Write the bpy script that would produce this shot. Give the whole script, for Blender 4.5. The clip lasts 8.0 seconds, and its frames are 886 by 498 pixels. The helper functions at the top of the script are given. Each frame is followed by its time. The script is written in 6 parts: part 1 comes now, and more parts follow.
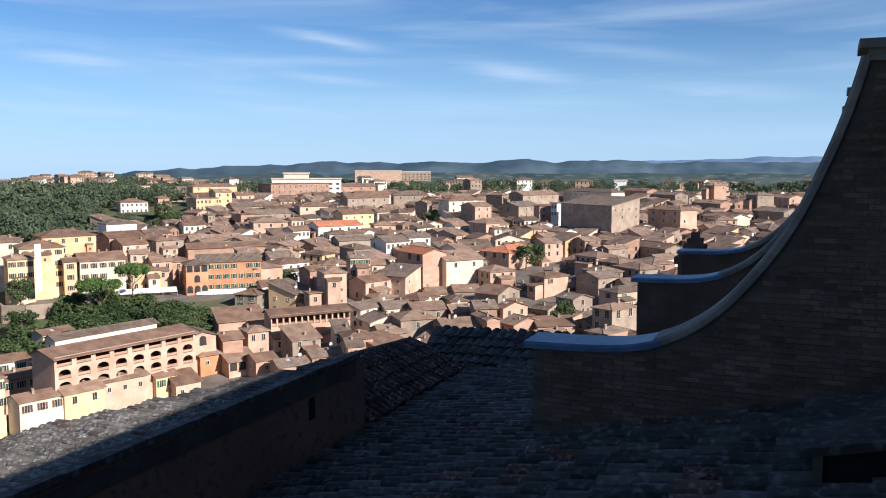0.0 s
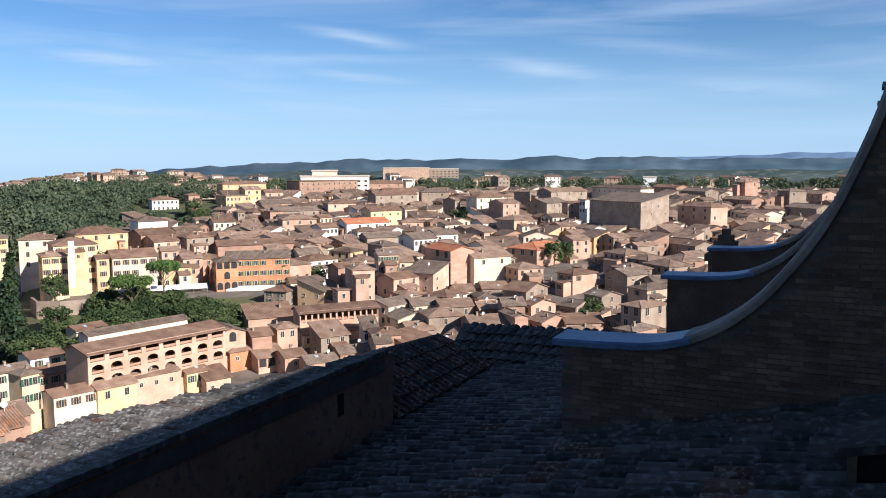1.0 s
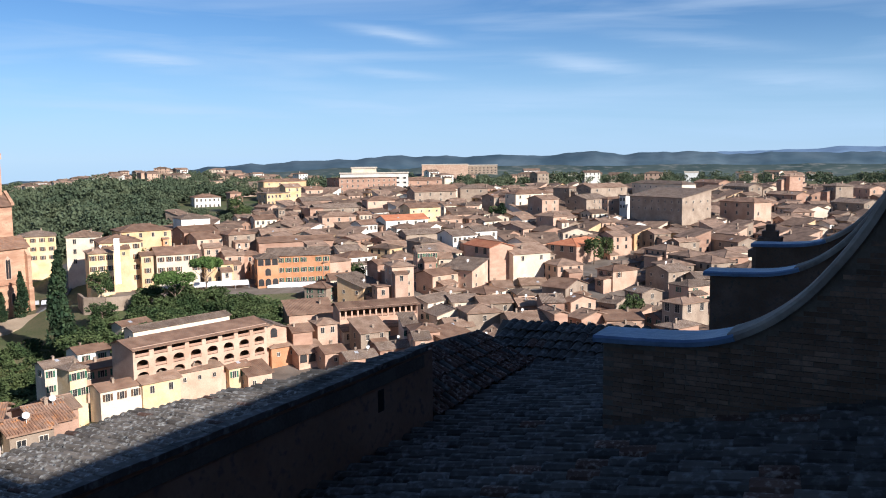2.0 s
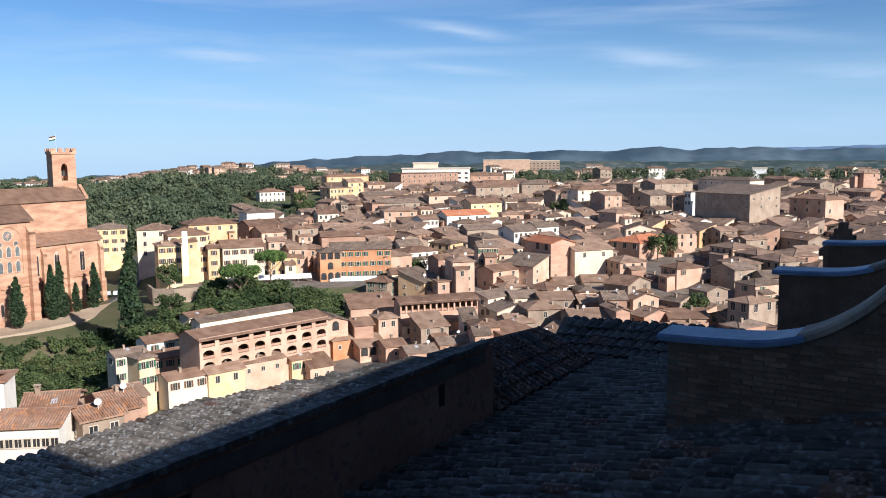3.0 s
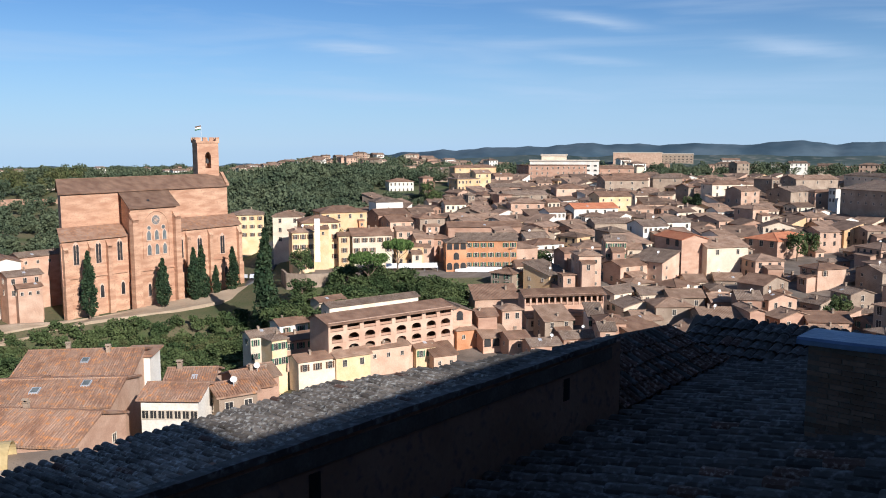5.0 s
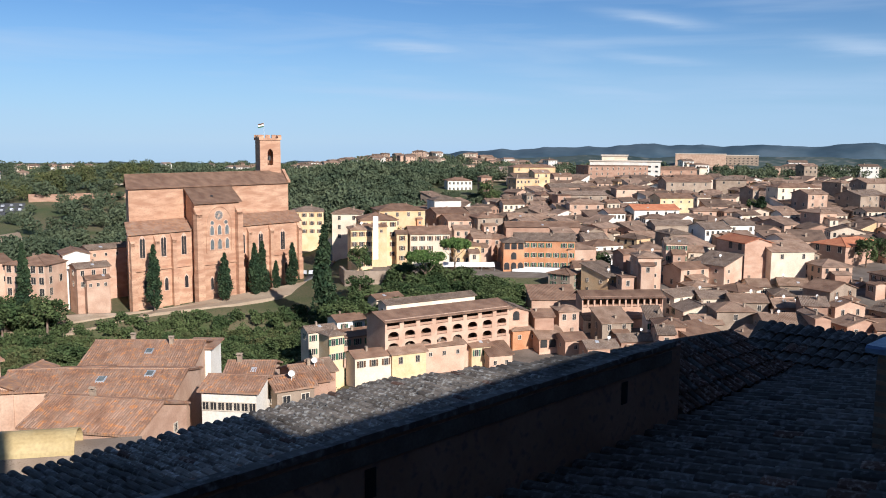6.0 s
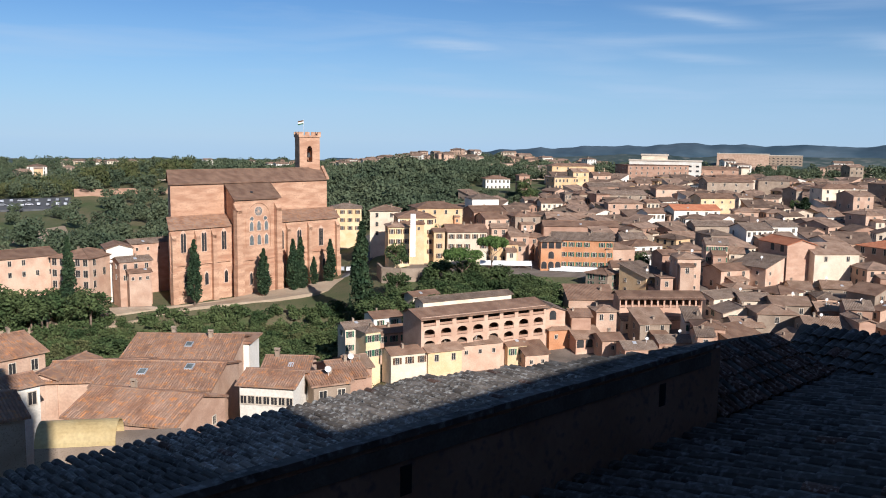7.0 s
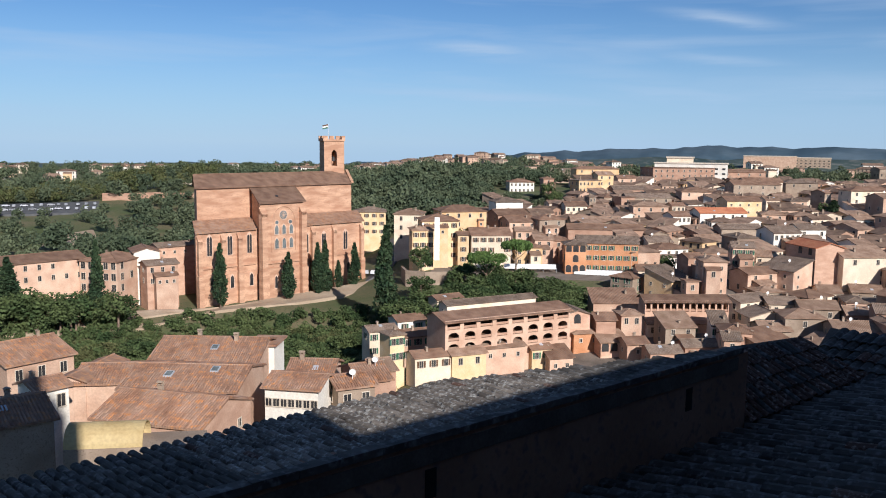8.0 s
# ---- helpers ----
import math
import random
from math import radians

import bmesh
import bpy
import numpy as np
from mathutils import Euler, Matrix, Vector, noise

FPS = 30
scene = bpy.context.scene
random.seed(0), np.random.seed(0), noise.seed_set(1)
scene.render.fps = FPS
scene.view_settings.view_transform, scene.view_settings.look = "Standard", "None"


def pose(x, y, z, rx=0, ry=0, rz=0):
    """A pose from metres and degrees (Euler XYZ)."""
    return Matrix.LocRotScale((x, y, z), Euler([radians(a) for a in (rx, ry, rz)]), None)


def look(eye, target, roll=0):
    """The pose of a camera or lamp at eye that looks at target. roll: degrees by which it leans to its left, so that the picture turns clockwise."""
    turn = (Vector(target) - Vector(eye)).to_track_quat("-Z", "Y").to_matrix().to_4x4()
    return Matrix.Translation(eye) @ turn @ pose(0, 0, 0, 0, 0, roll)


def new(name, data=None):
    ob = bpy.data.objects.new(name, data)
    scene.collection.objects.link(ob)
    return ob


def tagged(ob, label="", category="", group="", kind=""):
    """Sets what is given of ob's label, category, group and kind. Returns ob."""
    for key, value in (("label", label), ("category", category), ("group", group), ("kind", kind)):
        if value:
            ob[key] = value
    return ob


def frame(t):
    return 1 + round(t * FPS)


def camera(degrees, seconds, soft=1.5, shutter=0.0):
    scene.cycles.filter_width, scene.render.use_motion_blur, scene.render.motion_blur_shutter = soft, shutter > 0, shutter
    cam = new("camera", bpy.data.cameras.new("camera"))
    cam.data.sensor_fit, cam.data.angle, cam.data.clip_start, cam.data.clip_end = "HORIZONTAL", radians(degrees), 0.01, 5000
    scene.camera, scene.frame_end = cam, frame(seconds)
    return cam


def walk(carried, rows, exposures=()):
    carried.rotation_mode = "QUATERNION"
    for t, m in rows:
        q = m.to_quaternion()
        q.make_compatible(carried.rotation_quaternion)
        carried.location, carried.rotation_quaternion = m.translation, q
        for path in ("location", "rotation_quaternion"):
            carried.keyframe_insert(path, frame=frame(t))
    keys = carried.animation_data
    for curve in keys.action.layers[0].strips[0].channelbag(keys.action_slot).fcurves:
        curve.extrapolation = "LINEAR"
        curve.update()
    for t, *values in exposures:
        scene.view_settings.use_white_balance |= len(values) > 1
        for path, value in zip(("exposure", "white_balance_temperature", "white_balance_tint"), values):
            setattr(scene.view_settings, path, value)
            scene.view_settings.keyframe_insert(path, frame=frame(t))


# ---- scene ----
cam = camera(54.97, 8.0, soft=1.0)
PIVOT = 0.25  # the lens sits this far ahead of the tripod's axis


def pan(yaw, pitch, roll):
    a = radians(yaw)
    return pose(-PIVOT * math.sin(a), PIVOT * (math.cos(a) - 1), 0, 0, 0, yaw) @ pose(0, 0, 0, 90 + pitch) @ pose(0, 0, 0, 0, 0, roll)


PATH = [
    (0.0, pan(0.00, -5.86, -0.07)),
    (0.5, pan(0.70, -5.94, -0.32)),
    (1.0, pan(1.88, -6.06, -0.26)),
    (1.5, pan(2.95, -6.17, -0.50)),
    (3.0, pan(8.63, -6.54, -0.57)),
    (3.5, pan(10.70, -6.72, -0.55)),
    (4.0, pan(12.99, -6.87, -0.56)),
    (4.5, pan(15.07, -6.98, -0.37)),
    (6.0, pan(21.01, -7.13, 0.43)),
    (6.5, pan(22.54, -7.17, 0.56)),
    (7.0, pan(23.52, -7.29, 0.79)),
    (7.5, pan(24.37, -7.20, 0.65)),
    (8.0, pan(25.15, -7.08, 0.57)),
]
walk(cam, PATH, ((0.0, 0.75, 5600, 9), (3.0, 0.72, 5600, 9), (4.5, 0.58, 5600, 9), (6.0, 0.55, 5600, 9), (8.0, 0.42, 5600, 9)))

# ---- world and sun: a clear morning, the sun behind the camera's right shoulder ----
SUN_AZ, SUN_EL = 51.0, 28.0
to_sun = Vector((math.sin(radians(SUN_AZ)) * math.cos(radians(SUN_EL)), -math.cos(radians(SUN_AZ)) * math.cos(radians(SUN_EL)), math.sin(radians(SUN_EL))))
sun = new("sun", bpy.data.lights.new("sun", "SUN"))
sun.data.energy, sun.data.angle, sun.data.color = 5.0, radians(0.55), (1.0, 0.88, 0.74)
sun.matrix_world = look(tuple(to_sun * 300), (0, 0, 0))

world = bpy.data.worlds.new("sky")
scene.world = world
world.use_nodes = True
wn, wl = world.node_tree.nodes, world.node_tree.links
wn.clear()
sky = wn.new("ShaderNodeTexSky")
sky.sky_type, sky.sun_disc = "NISHITA", False
sky.sun_elevation, sky.sun_rotation = radians(SUN_EL), radians(180 - SUN_AZ)
sky.air_density, sky.dust_density, sky.ozone_density, sky.altitude = 1.0, 0.0, 6.0, 900
tc = wn.new("ShaderNodeTexCoord")
turn = wn.new("ShaderNodeMapping")
turn.inputs["Rotation"].default_value = (radians(6), radians(-7), radians(12))
turn.inputs["Scale"].default_value = (1.6, 2.0, 17.0)
wisp = wn.new("ShaderNodeTexNoise")
wisp.inputs["Scale"].default_value, wisp.inputs["Detail"].default_value, wisp.inputs["Distortion"].default_value = 1.9, 5.0, 0.5
ramp = wn.new("ShaderNodeValToRGB")
ramp.color_ramp.elements[0].position, ramp.color_ramp.elements[1].position = 0.47, 0.78
ramp.color_ramp.elements[1].color = (0.42, 0.42, 0.42, 1)
cloud = wn.new("ShaderNodeMixRGB")
cloud.inputs["Color2"].default_value = (7.5, 8.3, 9.2, 1)
bg = wn.new("ShaderNodeBackground")
bg.inputs["Strength"].default_value = 0.055
wout = wn.new("ShaderNodeOutputWorld")
wl.new(tc.outputs["Generated"], turn.inputs["Vector"])
wl.new(turn.outputs["Vector"], wisp.inputs["Vector"])
wl.new(wisp.outputs["Fac"], ramp.inputs["Fac"])


def sky_math(op, a, b=None, c=None):
    nd = wn.new("ShaderNodeMath")
    nd.operation = op
    for slot, val in enumerate((a, b, c)):
        if val is None:
            continue
        if isinstance(val, (int, float)):
            nd.inputs[slot].default_value = val
        else:
            wl.new(val, nd.inputs[slot])
    return nd.outputs[0]


# thin cirrus streaks: bearing, height, half length and half width in degrees, tilt, density
heading = wn.new("ShaderNodeSeparateXYZ")
wl.new(tc.outputs["Generated"], heading.inputs[0])
bearing = sky_math("MULTIPLY", sky_math("ARCTAN2", sky_math("MULTIPLY", heading.outputs["X"], -1.0), heading.outputs["Y"]), 57.296)
lift = sky_math("MULTIPLY", sky_math("ARCSINE", heading.outputs["Z"]), 57.296)
frayed = wn.new("ShaderNodeTexNoise")
frayed.inputs["Scale"].default_value, frayed.inputs["Detail"].default_value = 9.0, 6.0
wl.new(turn.outputs["Vector"], frayed.inputs["Vector"])
ragged = sky_math("MULTIPLY_ADD", frayed.outputs["Fac"], 1.3, -0.65)
total = ramp.outputs["Color"]
for b0, h0, half, wide, tilt, dense in ((22.8, 6.2, 3.0, 0.34, 0.065, 0.75), (7.4, 7.9, 3.2, 0.34, 0.165, 0.60), (-5.0, 5.8, 3.6, 0.50, 0.15, 0.65), (22.5, 3.1, 7.5, 0.34, 0.045, 0.60), (9.6, 3.3, 5.0, 0.42, 0.085, 0.50), (-1.0, 3.6, 9.0, 0.7, 0.02, 0.40), (7.6, 5.4, 3.4, 0.28, 0.10, 0.45), (14.0, 4.6, 5.0, 0.5, 0.12, 0.25), (-12.0, 7.0, 5.0, 0.4, 0.14, 0.3), (-18.0, 4.4, 5.0, 0.6, 0.08, 0.45)):
    du = sky_math("SUBTRACT", bearing, b0)
    dv = sky_math("SUBTRACT", sky_math("SUBTRACT", lift, h0), sky_math("MULTIPLY", du, tilt))
    dv = sky_math("ADD", dv, sky_math("MULTIPLY", ragged, wide * 1.6))
    far = sky_math("ADD", sky_math("POWER", sky_math("ABSOLUTE", sky_math("DIVIDE", du, half)), 2.0), sky_math("POWER", sky_math("ABSOLUTE", sky_math("DIVIDE", dv, wide)), 2.0))
    wisp_here = sky_math("MULTIPLY", sky_math("POWER", 2.718, sky_math("MULTIPLY", far, -1.0)), sky_math("MULTIPLY", sky_math("ADD", frayed.outputs["Fac"], 0.35), dense))
    total = sky_math("MAXIMUM", total, wisp_here)
wl.new(total, cloud.inputs["Fac"])
wl.new(sky.outputs["Color"], cloud.inputs["Color1"])
# pale haze low over the horizon
sep = wn.new("ShaderNodeSeparateXYZ")
low = wn.new("ShaderNodeMapRange")
low.inputs["From Min"].default_value, low.inputs["From Max"].default_value = -0.02, 0.17
low.inputs["To Min"].default_value, low.inputs["To Max"].default_value = 0.72, 0.0
low.interpolation_type = "SMOOTHSTEP"
haze = wn.new("ShaderNodeMixRGB")
haze.inputs["Color2"].default_value = (5.6, 7.7, 9.9, 1)
wl.new(tc.outputs["Generated"], sep.inputs[0])
wl.new(sep.outputs["Z"], low.inputs["Value"])
wl.new(low.outputs["Result"], haze.inputs["Fac"])
wl.new(cloud.outputs["Color"], haze.inputs["Color1"])
wl.new(haze.outputs["Color"], bg.inputs["Color"])
wl.new(bg.outputs["Background"], wout.inputs["Surface"])

# ---- materials ----


def mat(name, a, b, scale=1.0, rough=0.85, fine=8.0, bump=0.3, dist=0.02, rand=0.25, c=None, metal=0.0, bands=None, island=False, strata=0):
    """Two colours mixed by broad noise, fine grain and relief; rand: how far objects differ in lightness.
    bands: (period in metres, depth) of tile columns that run down the slope, across local x."""
    m = bpy.data.materials.new(name)
    m.use_nodes = True
    n, l = m.node_tree.nodes, m.node_tree.links
    p = n["Principled BSDF"]
    p.inputs["Roughness"].default_value, p.inputs["Metallic"].default_value = rough, metal
    p.inputs["Specular IOR Level"].default_value = 0.25
    geo, info = n.new("ShaderNodeNewGeometry"), n.new("ShaderNodeObjectInfo")
    big = n.new("ShaderNodeTexNoise")
    big.inputs["Scale"].default_value, big.inputs["Detail"].default_value = scale, 6
    if strata:
        flat = n.new("ShaderNodeMapping")
        flat.inputs["Scale"].default_value = (1, 1, strata)
        l.new(geo.outputs["Position"], flat.inputs["Vector"])
        l.new(flat.outputs["Vector"], big.inputs["Vector"])
    else:
        l.new(geo.outputs["Position"], big.inputs["Vector"])
    small = n.new("ShaderNodeTexNoise")
    small.inputs["Scale"].default_value, small.inputs["Detail"].default_value = scale * fine, 4
    l.new(geo.outputs["Position"], small.inputs["Vector"])
    r1 = n.new("ShaderNodeValToRGB")
    r1.color_ramp.elements[0].position, r1.color_ramp.elements[1].position = 0.36, 0.64
    r1.color_ramp.elements[0].color, r1.color_ramp.elements[1].color = (*a, 1), (*b, 1)
    l.new(big.outputs["Fac"], r1.inputs["Fac"])
    col = r1.outputs["Color"]
    if c:
        r2 = n.new("ShaderNodeValToRGB")
        r2.color_ramp.elements[0].position, r2.color_ramp.elements[1].position = 0.52, 0.68
        mx = n.new("ShaderNodeMixRGB")
        mx.inputs["Color2"].default_value = (*c, 1)
        l.new(small.outputs["Fac"], r2.inputs["Fac"])
        l.new(r2.outputs["Color"], mx.inputs["Fac"])
        l.new(col, mx.inputs["Color1"])
        col = mx.outputs["Color"]
    grain = n.new("ShaderNodeMath")
    grain.operation, grain.inputs[1].default_value = "MULTIPLY_ADD", 0.5
    grain.inputs[2].default_value = 0.75 - rand / 2
    l.new(small.outputs["Fac"], grain.inputs[0])
    vary = n.new("ShaderNodeMath")
    vary.operation, vary.inputs[1].default_value = "MULTIPLY_ADD", rand
    l.new(geo.outputs["Random Per Island"] if island else info.outputs["Random"], vary.inputs[0])
    l.new(grain.outputs[0], vary.inputs[2])
    mul = n.new("ShaderNodeVectorMath")
    mul.operation = "SCALE"
    l.new(col, mul.inputs[0])
    height = small.outputs["Fac"]
    if bands:
        tex = n.new("ShaderNodeTexCoord")
        sep = n.new("ShaderNodeSeparateXYZ")
        l.new(tex.outputs["Object"], sep.inputs[0])
        sn = n.new("ShaderNodeMath")
        sn.operation, sn.inputs[1].default_value = "MULTIPLY", 2 * math.pi / bands[0]
        l.new(sep.outputs["X"], sn.inputs[0])
        s2 = n.new("ShaderNodeMath")
        s2.operation = "SINE"
        l.new(sn.outputs[0], s2.inputs[0])
        s3 = n.new("ShaderNodeMath")
        s3.operation, s3.inputs[1].default_value = "MULTIPLY_ADD", bands[1]
        l.new(s2.outputs[0], s3.inputs[0])
        l.new(small.outputs["Fac"], s3.inputs[2])
        height = s3.outputs[0]
    l.new(vary.outputs[0], mul.inputs["Scale"])
    l.new(mul.outputs["Vector"], p.inputs["Base Color"])
    bp = n.new("ShaderNodeBump")
    bp.inputs["Strength"].default_value, bp.inputs["Distance"].default_value = bump, dist
    l.new(height, bp.inputs["Height"])
    l.new(bp.outputs["Normal"], p.inputs["Normal"])
    return m


M = {
    "ochre": mat("ochre_plaster", (0.60, 0.38, 0.19), (0.68, 0.48, 0.28), 0.25, fine=14),
    "yellow": mat("yellow_plaster", (0.62, 0.42, 0.22), (0.70, 0.53, 0.33), 0.25, fine=14),
    "cream": mat("cream_plaster", (0.62, 0.49, 0.36), (0.74, 0.62, 0.47), 0.25, fine=14),
    "white": mat("white_plaster", (0.66, 0.60, 0.51), (0.76, 0.71, 0.63), 0.25, fine=14, rand=0.12),
    "orange": mat("orange_plaster", (0.50, 0.225, 0.105), (0.60, 0.31, 0.165), 0.25, fine=14),
    "pink": mat("pink_plaster", (0.46, 0.290, 0.200), (0.57, 0.395, 0.285), 0.25, fine=14),
    "pinkbrick": mat("pink_brick_wall", (0.44, 0.265, 0.18), (0.55, 0.36, 0.255), 0.3, fine=16, strata=2),
    "brick": mat("weathered_brickwork", (0.34, 0.200, 0.135), (0.45, 0.285, 0.20), 0.3, fine=18, strata=2, c=(0.33, 0.19, 0.13)),
    # brown stone; its brown also stands in for shade on plaster fronts
    "stone": mat("brown_stone_and_shade", (0.27, 0.20, 0.145), (0.38, 0.295, 0.22), 0.3, fine=16, c=(0.21, 0.155, 0.11)),
    "churchbrick": mat("pale_red_brick", (0.39, 0.212, 0.130), (0.58, 0.362, 0.235), 0.16, fine=16, rand=0.06, c=(0.31, 0.180, 0.115), strata=4),
    "roof": mat("terracotta_tiles", (0.165, 0.090, 0.057), (0.270, 0.162, 0.105), 0.35, fine=9, bump=1.0, dist=0.07, rand=0.4, c=(0.155, 0.115, 0.088), bands=(0.42, 0.5)),
    "roofgrey": mat("grey_brown_tiles", (0.135, 0.090, 0.064), (0.230, 0.162, 0.116), 0.4, fine=9, bump=1.0, dist=0.07, rand=0.45, c=(0.26, 0.215, 0.175), bands=(0.42, 0.5)),
    "rooftan": mat("sun_bleached_tiles", (0.235, 0.142, 0.092), (0.35, 0.236, 0.165), 0.4, fine=9, bump=1.0, dist=0.07, rand=0.4, c=(0.17, 0.118, 0.085), bands=(0.42, 0.5)),
    "rooffar": mat("terracotta_tiles_far", (0.145, 0.092, 0.064), (0.270, 0.176, 0.122), 0.35, fine=9, bump=0.8, dist=0.07, rand=0.7, c=(0.155, 0.115, 0.088), island=True),
    "roofred": mat("new_terracotta_tiles", (0.40, 0.14, 0.07), (0.48, 0.20, 0.10), 0.35, fine=9, bump=0.9, dist=0.06, bands=(0.42, 0.5)),
    "roofrib": mat("old_terracotta_cover_tiles", (0.26, 0.135, 0.082), (0.36, 0.235, 0.168), 0.35, fine=4, bump=0.6, dist=0.03, rand=0.42, c=(0.42, 0.185, 0.075), island=True),
    "roofold": mat("lichen_terracotta_tiles", (0.24, 0.130, 0.082), (0.33, 0.215, 0.15), 0.4, fine=3.5, bump=0.8, dist=0.06, rand=0.3, c=(0.36, 0.185, 0.09), bands=(0.34, 0.32)),
    "glass": mat("dark_window_glass", (0.020, 0.020, 0.022), (0.045, 0.042, 0.040), 0.5, rough=0.5, bump=0.0, rand=0.1),
    "trimstone": mat("window_surround", (0.50, 0.42, 0.33), (0.60, 0.52, 0.42), 0.8, rand=0.2),
    "green": mat("green_shutters", (0.035, 0.10, 0.06), (0.06, 0.14, 0.09), 0.8),
    "brown": mat("brown_shutters", (0.10, 0.055, 0.03), (0.16, 0.09, 0.055), 0.8),
    "metal": mat("grey_metal", (0.42, 0.43, 0.45), (0.55, 0.56, 0.58), 1.5, rough=0.5, metal=0.3),
    "lead": mat("blue_lead", (0.085, 0.13, 0.225), (0.14, 0.20, 0.32), 1.2, rough=0.38, metal=0.35, bump=0.5),
    "coping": mat("stone_coping", (0.20, 0.175, 0.152), (0.29, 0.255, 0.222), 1.5, bump=0.6),
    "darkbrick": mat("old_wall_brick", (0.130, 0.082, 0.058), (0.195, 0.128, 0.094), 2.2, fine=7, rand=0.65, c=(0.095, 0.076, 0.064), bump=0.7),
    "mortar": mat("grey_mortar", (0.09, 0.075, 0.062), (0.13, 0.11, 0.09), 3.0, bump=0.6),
    "parapet": mat("stained_plaster", (0.235, 0.140, 0.094), (0.305, 0.187, 0.130), 0.9, fine=9, bump=0.5, rand=0.05, c=(0.15, 0.10, 0.08)),
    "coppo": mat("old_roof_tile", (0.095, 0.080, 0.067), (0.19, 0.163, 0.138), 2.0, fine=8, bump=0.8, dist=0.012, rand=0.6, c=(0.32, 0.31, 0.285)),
    # copy of the tile colour above, darkened for the roofs that lie in shade
    "copposhade": mat("shade_dark_roof_tile", (0.044, 0.040, 0.036), (0.092, 0.082, 0.072), 2.0, fine=5, bump=0.8, dist=0.012, rand=0.6, c=(0.135, 0.13, 0.125)),
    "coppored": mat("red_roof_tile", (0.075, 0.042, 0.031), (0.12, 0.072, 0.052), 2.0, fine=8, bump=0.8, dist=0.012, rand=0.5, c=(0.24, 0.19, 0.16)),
    "black": mat("dark_void", (0.012, 0.012, 0.012), (0.02, 0.02, 0.02), 1.0, rough=1.0, rand=0.0),
    "ground": mat("dry_grass_and_earth", (0.075, 0.095, 0.035), (0.15, 0.125, 0.07), 0.05, fine=30, c=(0.05, 0.07, 0.025), bump=0.6, dist=0.3, rand=0.0),
    "paving": mat("town_paving", (0.13, 0.105, 0.085), (0.20, 0.165, 0.135), 0.2, fine=12, rand=0.0),
    "earth": mat("bare_earth", (0.30, 0.22, 0.15), (0.40, 0.31, 0.22), 0.1, fine=20, rand=0.0),
    "asphalt": mat("grey_asphalt", (0.075, 0.075, 0.08), (0.11, 0.11, 0.11), 0.3, rand=0.0),
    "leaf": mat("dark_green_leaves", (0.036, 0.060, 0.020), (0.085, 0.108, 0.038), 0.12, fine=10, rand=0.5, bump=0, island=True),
    # lighter, greyer leaf colour that puts distance haze into the far woods
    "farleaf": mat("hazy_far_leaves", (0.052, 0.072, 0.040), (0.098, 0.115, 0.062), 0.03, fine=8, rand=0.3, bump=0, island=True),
    "leafdry": mat("yellowish_leaves", (0.06, 0.075, 0.025), (0.10, 0.10, 0.04), 0.2, fine=10, rand=0.6, bump=0, island=True),
    "cypress": mat("cypress_needles", (0.020, 0.040, 0.018), (0.040, 0.062, 0.026), 0.4, fine=8, rand=0.6, bump=0, island=True),
    "pine": mat("pine_needles", (0.060, 0.105, 0.025), (0.10, 0.15, 0.04), 0.3, fine=8, rand=0.6, bump=0, island=True),
    "bark": mat("brown_bark", (0.13, 0.09, 0.06), (0.22, 0.16, 0.12), 1.0, bump=0.8),
    # distance haze is mixed into these hill colours, bluer the farther the range
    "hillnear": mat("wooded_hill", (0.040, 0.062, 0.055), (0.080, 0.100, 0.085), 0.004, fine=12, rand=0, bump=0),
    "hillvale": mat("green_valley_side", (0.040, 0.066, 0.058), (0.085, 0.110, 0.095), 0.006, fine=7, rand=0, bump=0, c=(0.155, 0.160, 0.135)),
    "hillmid": mat("haze_blue_green_hill", (0.055, 0.095, 0.125), (0.115, 0.160, 0.190), 0.006, fine=5, rand=0, bump=0),
    "hillfar": mat("haze_blue_hill", (0.16, 0.24, 0.36), (0.18, 0.265, 0.39), 0.002, fine=8, rand=0, bump=0),
    "canvas": mat("white_canvas", (0.70, 0.68, 0.64), (0.80, 0.79, 0.76), 0.5, rand=0.1),
    "car": mat("car_paint", (0.25, 0.26, 0.28), (0.55, 0.56, 0.58), 0.05, rough=0.3, rand=0.8),
    "ochremetal": mat("ochre_vault_cladding", (0.40, 0.29, 0.13), (0.47, 0.36, 0.18), 0.4, rough=0.6, rand=0),
}

M["paleglass"] = mat("leaded_glass", (0.10, 0.115, 0.115), (0.17, 0.185, 0.18), 0.9, rough=0.5, bump=0.2, rand=0.2)

# ---- small builders ----


def mesh_of(name, bm, mats, smooth=False):
    me = bpy.data.meshes.new(name)
    bm.normal_update()
    bm.to_mesh(me)
    bm.free()
    for m in (mats if isinstance(mats, (list, tuple)) else [mats]):
        me.materials.append(m)
    if smooth:
        for p in me.polygons:
            p.use_smooth = True
    return me


def part(name, bm, material, parent=None, label="", smooth=False):
    me = bm if isinstance(bm, bpy.types.Mesh) else mesh_of(name, bm, material, smooth)
    ob = new(name, me)
    ob.parent = parent
    return tagged(ob, label) if label else ob


def empty(name, m, label, category, group="", kind=""):
    ob = new(name)
    ob.matrix_world = m
    return tagged(ob, label, category, group, kind)


